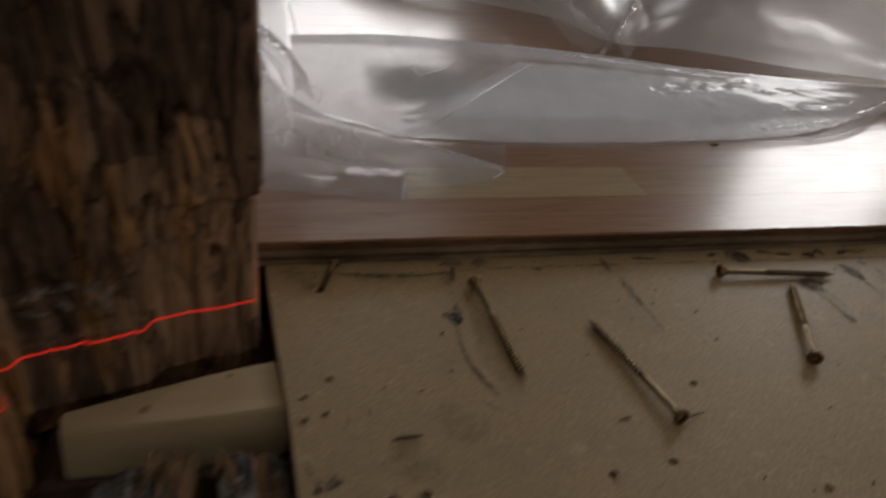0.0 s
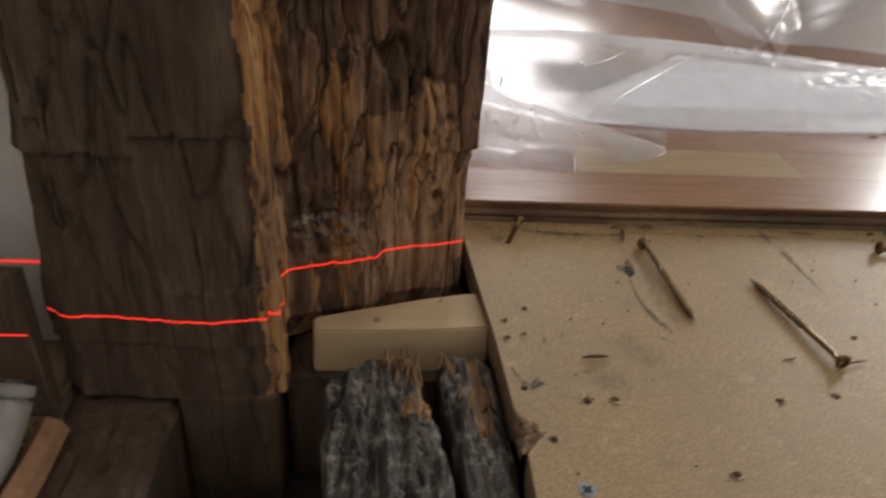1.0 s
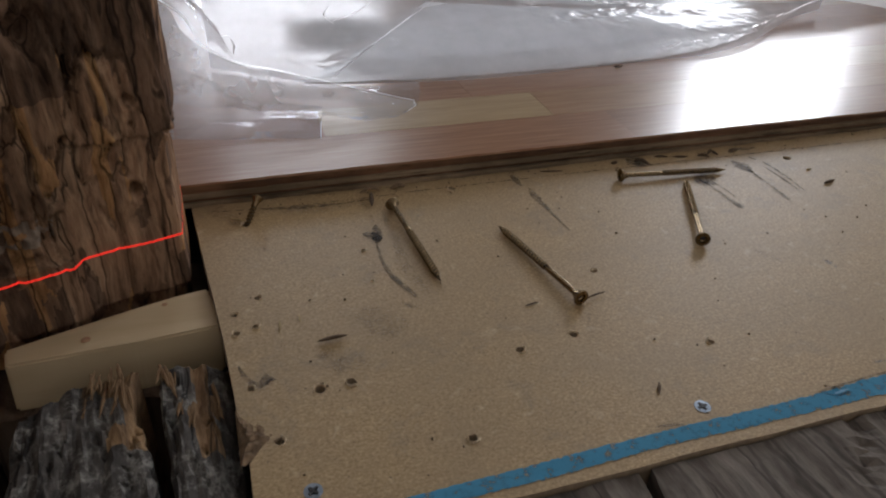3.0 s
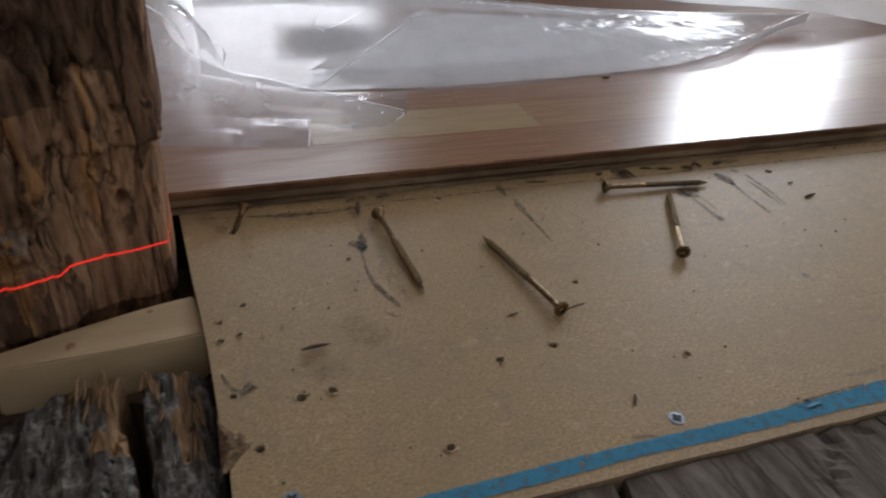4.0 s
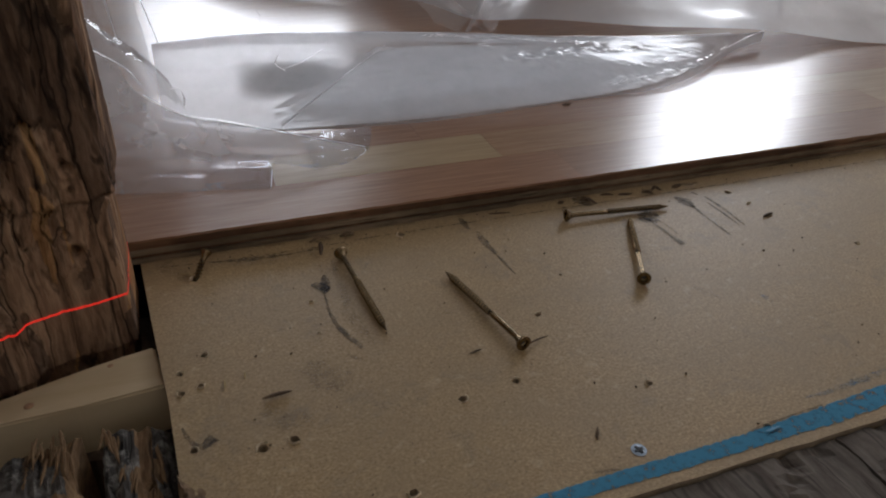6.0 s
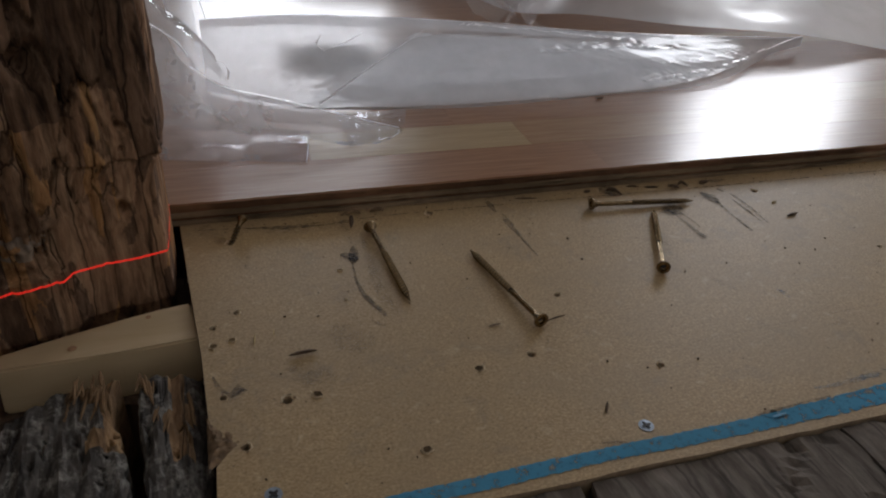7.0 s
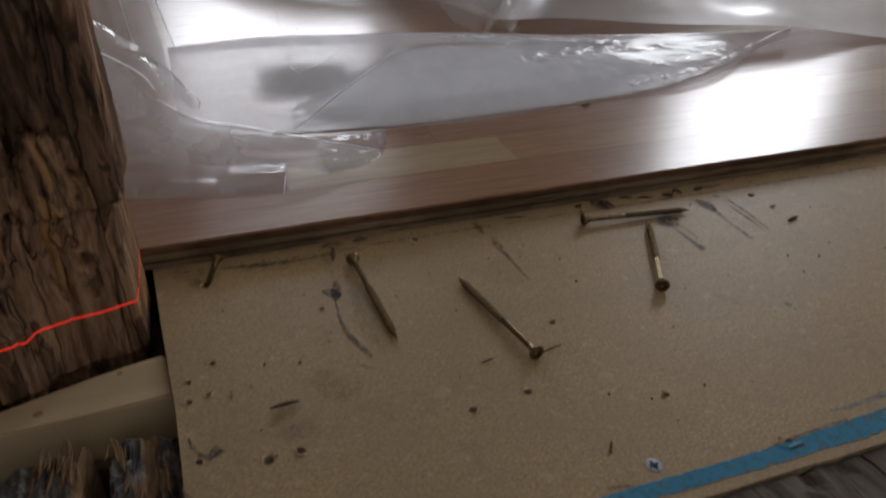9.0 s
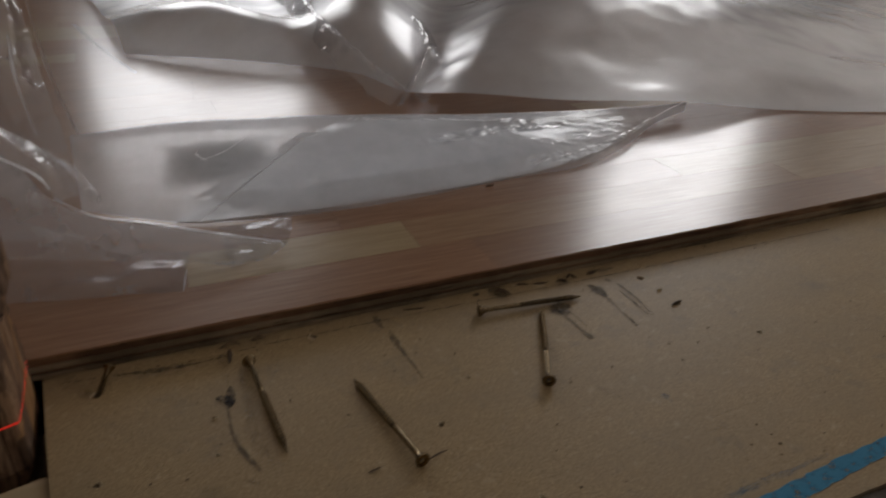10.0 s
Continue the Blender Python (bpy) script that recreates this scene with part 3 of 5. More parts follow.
smear("smudge", [(0.048, -0.0165), (0.070, -0.0195), (0.090, -0.0190)], [0.002, 0.007, 0.002], M_SCUFF, z=0.0003, seed=201)
smear("smudge", [(0.010, -0.004), (0.018, -0.016), (0.026, -0.027)], [0.012, 0.010, 0.004], M_SCUFF, seed=21)
smear("pencil_line", [(0.126, -0.0105), (0.25, -0.012), (0.40, -0.0145), (0.62, -0.016)], 0.0011, M_PENCIL, ragged=0.3, n=70)
smear("pencil_line", [(0.009, -0.007), (0.06, -0.0115), (0.12, -0.0115)], 0.0009, M_PENCIL, ragged=0.3, seed=2)
smear("pencil_line", [(0.24, -0.175), (0.34, -0.170), (0.46, -0.166)], 0.0010, M_SCUFF, ragged=0.5, seed=3)
for i in range(16):
    rng = random.Random(100 + i)
    x, y, a, l = rng.uniform(0.02, 0.6), rng.uniform(-0.22, -0.02), rng.uniform(0, 3.1), rng.uniform(0.005, 0.02)
    smear("smudge", [(x, y), (x + 0.5 * l * math.cos(a), y + 0.5 * l * math.sin(a) + 0.001), (x + l * math.cos(a), y + l * math.sin(a))], [0.0006, rng.uniform(0.001, 0.004), 0.0006], M_SCUFF, seed=i + 40, n=12)


# ---------------------------------------------------------------- laminate floor
FLOOR_X0, FLOOR_X1, FLOOR_Y1 = -0.9, 2.6, 1.9


def laminate_floor():
    root = thing("floor", (0, 0.006, 0), label="glossy reddish beech laminate floor with a sawn open edge", category="floor", kind="structure")
    rng = random.Random(12)
    # sawn edge in layers: underlay, core, with chipped lips
    def layer(name, y_front, z0, z1, material, chip, seed):
        r = random.Random(seed)
        n = 260
        xs = np.linspace(0.0 if y_front < 0.02 else FLOOR_X0, FLOOR_X1, n)
        xs = np.concatenate([np.linspace(FLOOR_X0, -0.02, 12), np.linspace(0.0, 0.9, n), np.linspace(0.92, FLOOR_X1, 30)])
        front = [max(y_front + fbm(x * 45, seed, 0, 4) * chip, y_front - chip) for x in xs]
        lo_f = [(x, y, z0) for x, y in zip(xs, front)]
        hi_f = [(x, y + 0.0004, z1) for x, y in zip(xs, front)]
        hi_b = [(x, FLOOR_Y1, z1) for x in xs]
        ob = part(name, grid_bm([hi_b, hi_f, lo_f]), material, root)
        ob.location = (0, -0.006, 0)
    layer("underlay", 0.0005, 0.0004, 0.0030, M_UNDER, 0.0009, 1)
    layer("underlay", 0.0030, 0.0030, 0.0052, M_HDF, 0.0007, 2)
    layer("core", 0.0016, 0.0052, 0.0082, M_UNDER, 0.0007, 3)
    layer("core", 0.0034, 0.0082, 0.0126, M_HDF, 0.0011, 4)
    # strips of the wear layer
    meshes = {}
    w = 0.0465
    row = 0
    y = 0.0068
    firsts = {0: [-0.02, 0.30, 0.72], 1: [-0.14, 0.088, 0.2585, 0.66], 2: [-0.05, 0.21, 0.55], 3: [-0.2, 0.05, 0.38, 0.8]}
    while y < FLOOR_Y1 - w:
        y0 = y if row else 0.0042
        y1 = y + w if row else 0.0533
        xs = [FLOOR_X0] + firsts.get(row, []) if row in firsts else [FLOOR_X0, FLOOR_X0 + rng.uniform(0.1, 0.4)]
        while xs[-1] < FLOOR_X1 - 0.4:
            xs.append(xs[-1] + rng.choice((0.26, 0.33, 0.41, 0.47)))
        xs.append(FLOOR_X1)
        for a, b in zip(xs, xs[1:]):
            light_one = row == 1 and abs(a - 0.088) < 1e-6
            key = (round(b - a, 4), row == 0, round(a, 3) if row == 0 else 0, light_one)
            if key not in meshes:
                bm = bmesh.new()
                if row == 0:
                    n = max(4, int((b - a) / 0.004))
                    px = np.linspace(a, b, n)
                    f = [(x - a, fbm(x * 70, 3.3, 0, 4) * 0.0007, 0.0) for x in px]
                    rows = [[(x - a, y1 - y0 - 0.00012, 0) for x in px], f, [(q[0], q[1] - 0.0003, -0.0014) for q in f]]
                    bm.free()
                    bm = grid_bm(rows)
                else:
                    box_bm(0.0001, b - a - 0.0001, 0.0001, y1 - y0 - 0.0001, -0.0014, 0.0, 0, bm)
                meshes[key] = mesh_of(bm, "strip", M_LAM_PALE if light_one else M_LAM)
            ob = new("strip", meshes[key])
            ob.parent = root
            ob.location = (a, y0 - 0.006, TOP)
        y = y1
        row += 1
    for x0, x1, y0, y1 in ((X0, FLOOR_X0 - 0.0003, 0.006, Y1), (FLOOR_X1 + 0.0003, X1, 0.006, Y1), (FLOOR_X0, FLOOR_X1, y + 0.0003, Y1)):
        part("floor_edge_field", box_bm(x0, x1, y0, y1, 0.0, TOP), M_LAM, root).location = (0, -0.006, 0)


# ---------------------------------------------------------------- old post
def post():
    """Hewn post: a proud weathered block beside a deeply set back, split face."""
    outline = [(-0.0055, -0.004), (-0.0045, -0.045), (-0.0050, -0.059), (-0.020, -0.0640), (-0.040, -0.0680), (-0.0500, -0.0715), (-0.0535, -0.0790),
               (-0.075, -0.0860), (-0.098, -0.0930), (-0.1015, -0.1000), (-0.0990, -0.118), (-0.0985, -0.1300), (-0.1030, -0.1355), (-0.130, -0.1375),
               (-0.165, -0.1375), (-0.196, -0.1360), (-0.206, -0.1290), (-0.207, -0.08), (-0.205, -0.012)]
    pts = np.array(outline)
    seg = np.hypot(*np.diff(pts, axis=0).T)
    s = np.concatenate([[0], np.cumsum(seg)])
    nu, nz = 420, 260
    u = np.linspace(0, s[-1], nu)
    px, py = np.interp(u, s, pts[:, 0]), np.interp(u, s, pts[:, 1])
    z0, z1 = -0.030, 0.300
    zs = np.linspace(z0, z1, nz)
    tx, ty = np.gradient(px), np.gradient(py)
    k = 9
    ker = np.ones(k) / k
    tx = np.convolve(np.pad(tx, k // 2, mode="edge"), ker, "valid")
    ty = np.convolve(np.pad(ty, k // 2, mode="edge"), ker, "valid")
    ln = np.hypot(tx, ty)
    nx, ny = ty / ln, -tx / ln           # outward for this order, turned below if not
    if ny[nu // 3] > 0:
        nx, ny = -nx, -ny
    rows, kinds = [], []
    for z in zs:
        row, kind = [], []
        for i in range(nu):
            x, y = px[i], py[i]
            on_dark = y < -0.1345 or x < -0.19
            ridge = (not on_dark) and x < -0.093 and y < -0.094
            wob = 0.10 * fbm(x * 20, y * 20, z * 6, 3)
            g1 = fbm(x * 95 + wob, y * 95, z * 9, 4)
            g2 = fbm(x * 260 + 3 + wob * 4, y * 260, z * 17, 3)
            crack = max(0.0, 0.10 - abs(fbm(x * 60 + 9 + wob * 2, y * 60, z * 5, 3))) / 0.10
            # long plates of torn grain with open splits between them
            sx, sz = (30, 9) if on_dark else (54, 13)
            ds, cells = noise.voronoi((x * sx + 3.0 * wob + 0.22 * g1, y * sx * 0.6, z * sz + 0.2 * g1))
            plate = noise.noise(cells[0] * 3.7)
            split = max(0.0, 1.0 - (ds[1] - ds[0]) / 0.16)
            fs, fc = noise.voronoi((x * 165 + 6.0 * wob + 0.25 * g2, y * 110, z * 24 + 7))
            flake = noise.noise(fc[0] * 2.9)
            fsplit = max(0.0, 1.0 - (fs[1] - fs[0]) / 0.22)
            calm = (0.22 + 0.78 * min(1.0, max(0.0, (z - 0.026) / 0.02))) * (1.0 if x < -0.03 else max(0.3, 1.0 - (x + 0.03) / 0.025))
            if on_dark:
                d = 0.0010 * g1 + 0.0003 * g2 - 0.0045 * calm * split**3 + 0.0016 * calm * plate - 0.0006 * fsplit**3
                lump = fbm(x * 35, y * 5, z * 30 + 5, 3)
                d += 0.0016 * lump
                edge = 0.111 + 0.0012 * fbm(x * 90, 1, 2, 3) + (0.0 if x > -0.150 else -0.009)
                d += 0.0034 if z > edge else 0.0
                if z < 0.036 + 0.003 * fbm(x * 60, 7, 0, 2) and x > -0.147:
                    d += 0.0012
                if z < 0.004:
                    d -= 0.0012 * (1 + fbm(x * 70, 2, z * 60, 3))
            elif ridge:
                d = 0.0020 * g1 + 0.0007 * g2 - 0.0030 * crack**3 - 0.0075 * split**1.4 + 0.0035 * plate - 0.0018 * fsplit**2 + 0.0016 * flake
            else:
                d = calm * (0.0016 * g1 + 0.0008 * g2) - 0.0025 * calm * crack**3 - 0.0060 * calm * split**1.8 + 0.0045 * calm * plate - 0.0018 * calm * fsplit**2 + 0.0012 * calm * flake
                if x > -0.047 and z > 0.0755 + 0.001 * fbm(x * 80, 4, 0, 2):
                    d += 0.0022
                if x < -0.052 and 0.026 < z < 0.05:
                    d -= 0.0034 * (1 + fbm(x * 130, 0, z * 130, 3))
                for hx, hz, hr, hd in ((-0.0215, 0.0495, 0.0030, 0.010), (-0.0205, 0.0945, 0.0024, 0.007), (-0.0245, 0.060, 0.0018, 0.005), (-0.021, 0.083, 0.0013, 0.004), (-0.0485, 0.128, 0.0065, 0.007), (-0.070, 0.0372, 0.0024, 0.005)):
                    q = ((x - hx) ** 2 + ((z - hz) * 0.8) ** 2) / hr**2
                    if q < 4:
                        d -= hd * math.exp(-q * 1.2)
                        if 1 < q:
                            d += 0.0008
            if not on_dark:
                # open splits that run to a point, and the break across the corner
                for ax, az, bx, bz in ((-0.036, 0.135, -0.046, 0.084), (-0.034, 0.132, -0.026, 0.088), (-0.058, 0.10, -0.061, 0.030), (-0.079, 0.16, -0.073, 0.055)):
                    if bz < z < az:
                        f = (az - z) / (az - bz)
                        off = abs(x - (ax + (bx - ax) * f) - 0.0012 * g1)
                        d -= 0.0055 * max(0.0, 1.0 - off / 0.0013) * min(1.0, 6 * (1 - f), 6 * f)
                if x > -0.046:
                    d -= 0.0045 * max(0.0, 1.0 - abs(z - 0.0752 - 0.0012 * g1) / 0.0012)
                if -0.092 < x < -0.052 and 0.024 < z < 0.088:
                    d += 0.0045 * fbm(x * 150, 5, z * 70, 4) * min(1.0, (0.088 - z) / 0.02)
            # the foot is undercut and worn
            if z < -0.012 and not on_dark and y > -0.095:
                d -= 0.002 + 0.35 * max(0, -0.012 - z) * (1 + 0.5 * g1)
            lean = 0.0035 * min(1.0, max(0.0, (z - 0.068) / 0.008)) if x > -0.03 else (0.0035 * min(1.0, max(0.0, (z - 0.068) / 0.008)) * max(0, (x + 0.09) / 0.06) if x > -0.09 else 0.0)
            shift = 0.014 * max(0.0, (z - 0.03) / 0.13) * (1 if x < -0.19 else 0)
            row.append((x + nx[i] * d + lean + shift, y + ny[i] * d, z + 0.0012 * g1))
            b = 0.004 * fbm(z * 40, 3, x * 30, 3)
            shade = plate + 0.5 * flake
            pale = -0.094 < x < -0.054 and 0.0345 < z < 0.0475 and fbm(x * 160, 3, z * 160, 3) > -0.05 and not on_dark
            if pale:
                kind.append(5)
                continue
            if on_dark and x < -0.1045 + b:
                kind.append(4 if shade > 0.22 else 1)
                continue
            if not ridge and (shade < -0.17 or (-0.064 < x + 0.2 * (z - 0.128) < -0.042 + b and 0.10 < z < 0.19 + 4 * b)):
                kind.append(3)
                continue
            kind.append(2 if not ridge and shade > 0.38 else (2 if x < -0.090 + b and y < -0.09 and fbm(z * 9, x * 60, 5, 3) > -0.12 else (2 if fbm(x * 75, z * 7, 8, 3) > 0.42 else 0)))
        rows.append(row)
        kinds.append(kind)
    bm = grid_bm(rows)
    bm.faces.ensure_lookup_table()
    for j in range(nz - 1):
        for i in range(nu - 1):
            bm.faces[j * (nu - 1) + i].material_index = kinds[j][i]
    # close the back, the foot and the top
    bm.verts.ensure_lookup_table()
    back = [bm.faces.new((bm.verts[j * nu], bm.verts[(j + 1) * nu], bm.verts[(j + 1) * nu + nu - 1], bm.verts[j * nu + nu - 1])) for j in range(nz - 1)]
    bm.faces.new([bm.verts[i] for i in range(nu)])
    bm.faces.new([bm.verts[(nz - 1) * nu + i] for i in range(nu)])
    root = thing("old_post", (-0.1, -0.07, -0.032), label="hewn old timber post, dark weathered block beside orange split grain", category="post")
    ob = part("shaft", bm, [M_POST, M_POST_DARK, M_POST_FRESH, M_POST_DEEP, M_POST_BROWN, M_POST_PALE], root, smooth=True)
    ob.location = (0.1, 0.07, 0.032)
    # tenon below the block
    bm = box_bm(-0.150, -0.102, -0.138, -0.09, -0.105, -0.028, 0.002)
    bmesh.ops.subdivide_edges(bm, edges=bm.edges, cuts=5, use_grid_fill=True)
    for v in bm.verts:
        v.co += 0.0012 * Vector((fbm(v.co.x * 90, v.co.y * 90, v.co.z * 20), fbm(v.co.y * 90, 3, v.co.z * 20), 0))
    t = part("tenon", bm, M_POST_DARK, root, "dark tenon going down into its mortise")
    t.location = (0.1, 0.07, 0.032)
    return ob


POST = post()
laminate_floor()


# ---------------------------------------------------------------- beams, wedge, old boards
def rough_block(name, poly, z0, z1, mats, parent, off, seed, amp=0.0016, fresh=None, cell=0.004, slope=None, wander=0.002, worn=0.004):
    """A weathered length of timber: an outline in the plan with a fine, split top."""
    xs, ys = [p[0] for p in poly], [p[1] for p in poly]
    nx, ny = int((max(xs) - min(xs)) / cell) + 2, int((max(ys) - min(ys)) / cell) + 2
    n = max(ny, 8)
    # left and right bounds at each y, from the outline's two sides (first half left, second half right, both from back to front)
    h = len(poly) // 2
    left, right = poly[:h], poly[h:]
    yl, yr = [p[1] for p in left], [p[1] for p in right]
    tt = np.linspace(0, 1, n)
    rows, kinds = [], []
    cols = max(8, nx)
    for t in tt:
        a = np.array([np.interp(t, np.linspace(0, 1, h), [p[c] for p in left]) for c in (0, 1)])
        b = np.array([np.interp(t, np.linspace(0, 1, len(right)), [p[c] for p in right]) for c in (0, 1)])
        row, kind = [], []
        for i in range(cols):
            f = i / (cols - 1)
            x, y = a + (b - a) * f
            g = fbm(x * 120 + seed, y * 14, 0, 4)
            g2 = fbm(x * 330 + seed, y * 45, 3, 3)
            cr = max(0.0, 0.08 - abs(fbm(x * 70 + seed * 3, y * 6, 1, 3))) / 0.08
            z = z1 + amp * g + 0.5 * amp * g2 - 0.004 * cr**3
            if slope:
                z += slope(x, y)
            edge = min(f, 1 - f, t * 1.5)
            z -= worn * max(0, 0.06 - edge) / 0.06
            row.append((x + 0.0012 * g2 * (1 if 0 < i < cols - 1 else 2), y + wander * g, z))
            kind.append(1 if fresh and fresh(x, y, fbm(x * 100, y * 30, 9, 3)) else 0)
        rows.append(row)
        kinds.append(kind)
    bm = grid_bm(rows)
    bm.faces.ensure_lookup_table()
    for j in range(n - 1):
        for i in range(cols - 1):
            bm.faces[j * (cols - 1) + i].material_index = kinds[j][i]
    rim = [e for e in bm.edges if len(e.link_faces) == 1]
    made = {}
    for e in rim:
        for v in e.verts:
            if v not in made:
                made[v] = bm.verts.new((v.co.x, v.co.y, z0))
        mi = e.link_faces[0].material_index
        f = bm.faces.new((e.verts[0], e.verts[1], made[e.verts[1]], made[e.verts[0]]))
        f.material_index = mi
    ob = part(name, bm, mats, parent)
    ob.location = tuple(-c for c in off)
    return ob


beam = thing("old_beam", (-0.03, -0.22, -0.1), label="weathered grey beam end, split in two, flaky and lichen-spotted", category="beam")
rough_block("beam_half", [(-0.052, -0.136), (-0.076, -0.150), (-0.071, -0.215), (-0.068, -0.40), (-0.030, -0.128), (-0.029, -0.155), (-0.020, -0.192), (-0.014, -0.40)], -0.1, -0.004,
            [M_BEAM, M_BEAM_FRESH], beam, (-0.03, -0.22, -0.1), 2.0, 0.0034, lambda x, y, g: (y > -0.146 + 0.02 * g and x > -0.050) or (x > -0.038 + 0.012 * g and y > -0.176), 0.0022)
rough_block("beam_half", [(-0.021, -0.128), (-0.020, -0.152), (-0.0145, -0.195), (-0.006, -0.40), (0.009, -0.126), (0.011, -0.160), (0.013, -0.21), (0.014, -0.40)], -0.1, -0.0065,
            [M_BEAM, M_BEAM_FRESH], beam, (-0.03, -0.22, -0.1), 7.0, 0.0034, lambda x, y, g: abs(x + 0.004 + 0.1 * (y + 0.14)) < 0.0045 + 0.003 * g and y > -0.185, 0.0022,
            lambda x, y: -0.010 * max(0, (x + 0.002) / 0.012))


def shards(at, count, width, along, seed, off):
    """Torn slivers standing off the beam's end, each a thin pointed prism along the grain."""
    rng = random.Random(seed)
    for _ in range(count):
        x, y = at[0] + rng.uniform(-width, width), at[1] + rng.uniform(-along, along)
        length, w = rng.uniform(0.006, 0.018), rng.uniform(0.0004, 0.0011)
        bm = bmesh.new()
        rise = rng.uniform(-0.001, 0.0012)
        ring = [[bm.verts.new((dx * w * f, -length * t, dz * w * f + rise * (1 - t) ** 2)) for dx, dz in ((-1, -0.6), (1, -0.6), (0.4, 0.7), (-0.5, 0.6))]
                for t, f in ((0, rng.uniform(0.3, 0.9)), (0.3, 1.0), (0.7, 0.7))]
        tip = bm.verts.new((rng.uniform(-w, w), -length, -0.0004))
        for a, b in zip(ring, ring[1:]):
            for k in range(4):
                bm.faces.new((a[k], a[(k + 1) % 4], b[(k + 1) % 4], b[k]))
        for k in range(4):
            bm.faces.new((ring[-1][k], ring[-1][(k + 1) % 4], tip))
        bm.faces.new(ring[0])
        ob = part("sliver", bm, M_BEAM_FRESH, beam)
        ob.location = (x - off[0], y - off[1], at[2] + rng.uniform(-0.001, 0.0012) - off[2])
        ob.rotation_euler = (0, 0, rng.uniform(-0.22, 0.22))


shards((-0.040, -0.134, -0.003), 22, 0.008, 0.008, 1, (-0.03, -0.22, -0.1))
shards((-0.034, -0.150, -0.004), 10, 0.0025, 0.012, 2, (-0.03, -0.22, -0.1))
shards((-0.017, -0.133, -0.005), 8, 0.005, 0.004, 3, (-0.03, -0.22, -0.1))
shards((-0.009, -0.156, -0.006), 9, 0.0035, 0.006, 4, (-0.03, -0.22, -0.1))
shards((0.001, -0.150, -0.009), 7, 0.004, 0.012, 5, (-0.03, -0.22, -0.1))


def wedge():
    poly = [(-0.0865, -0.1005), (-0.060, -0.0940), (-0.030, -0.0850), (-0.012, -0.0785), (0.0035, -0.0760), (0.0080, -0.1085), (-0.030, -0.1110), (-0.0845, -0.1120)]
    bm = bmesh.new()
    top = [bm.verts.new((x, y, -0.0042 - 0.02 * max(0, -0.05 - x))) for x, y in poly]
    low = [bm.verts.new((x - 0.0005, y - (0.004 if y < -0.1 else 0), -0.030)) for x, y in poly]
    bm.faces.new(top)
    bm.faces.new(low[::-1])
    n = len(poly)
    for i in range(n):
        bm.faces.new((low[i], low[(i + 1) % n], top[(i + 1) % n], top[i]))
    bmesh.ops.bevel(bm, geom=list(bm.edges), offset=0.0012, segments=2, affect="EDGES")
    for v in bm.verts:
        v.co += 0.0005 * Vector((0, fbm(v.co.x * 60, v.co.y * 60, 1), fbm(v.co.x * 50, v.co.y * 50, 7)))
    root = thing("wooden_wedge", (-0.04, -0.1, -0.03), label="pale new softwood wedge driven under the old post", category="wedge")
    ob = part("wedge_body", bm, M_WEDGE, root)
    ob.location = (0.04, 0.1, 0.03)
    for x, y, r in ((-0.0175, -0.0850, 0.0016), (-0.052, -0.1030, 0.0022)):
        k = part("knot", lathe_bm([(r, 0), (r * 0.8, 0.0003), (0, 0.0005)], 10), M_COPPER, root)
        k.location = (x + 0.04, y + 0.1, 0.0256)


wedge()

# sill beam on which post and wedge stand
sill = thing("sill_beam", (-0.1, -0.1, -0.1), label="dark old sill beam under the post", category="beam")
for nm, poly, z1 in (("sill_half", [(-0.205, -0.005), (-0.205, -0.10), (-0.205, -0.150), (-0.2, -0.32), (-0.152, -0.005), (-0.152, -0.10), (-0.152, -0.148), (-0.150, -0.32)], -0.034),
                     ("sill_half", [(-0.100, -0.005), (-0.100, -0.06), (-0.100, -0.10), (-0.098, -0.118), (0.0, -0.005), (0.0, -0.06), (0.002, -0.10), (0.002, -0.121)], -0.031)):
    rough_block(nm, poly, -0.105, z1, [M_POST_DARK], sill, (-0.1, -0.1, -0.1), 3.0, 0.0012, None, 0.004)
part("sill_front", box_bm(-0.152, -0.08, -0.34, -0.165, -0.105, -0.075, 0.002), M_POST_DARK, sill).location = (0.1, 0.1, 0.1)

# old boards in front of the fibreboard
boards = thing("old_floor", (0.3, -0.3, -0.1), label="worn grey old floorboards below the fibreboard", category="floor", kind="structure")
xb = 0.016
rng = random.Random(5)
while xb < 1.0:
    w = rng.choice((0.118, 0.132, 0.145))
    dz = rng.uniform(-0.0015, 0.0015)
    rough_block("plank", [(xb, -0.2432), (xb, -0.35), (xb, -0.5), (xb, -0.7), (xb + w - 0.003, -0.2432), (xb + w - 0.003, -0.35), (xb + w - 0.003, -0.5), (xb + w - 0.003, -0.7)], -0.05, -0.0022 + 0.4 * dz,
                [M_BOARD], boards, (0.3, -0.3, -0.1), xb * 10, 0.0008, None, 0.006, None, 0.0002, 0.0)
    xb += w
# the plain rest of the old floor
def plain_plank(x0, x1, y0, y1):
    part("plank", box_bm(x0, x1 - 0.003, y0, y1, -0.05, -0.003, 0.0008), M_BOARD, boards).location = (-0.3, 0.3, 0.1)


xr = 0.016
while xr < X1 - 0.15:
    w = 0.145
    plain_plank(xr, xr + w, Y0, -0.7005 if xr < xb - 0.15 else -0.2435)
    xr += w
for k in range(8):
    plain_plank(X0 + 0.152 * k, X0 + 0.152 * (k + 1), Y0, -0.45)
part("joist", box_bm(0.02, 1.0, -0.243, -0.02, -0.104, -0.019), M_POST_DARK, boards).location = (-0.3, 0.3, 0.1)


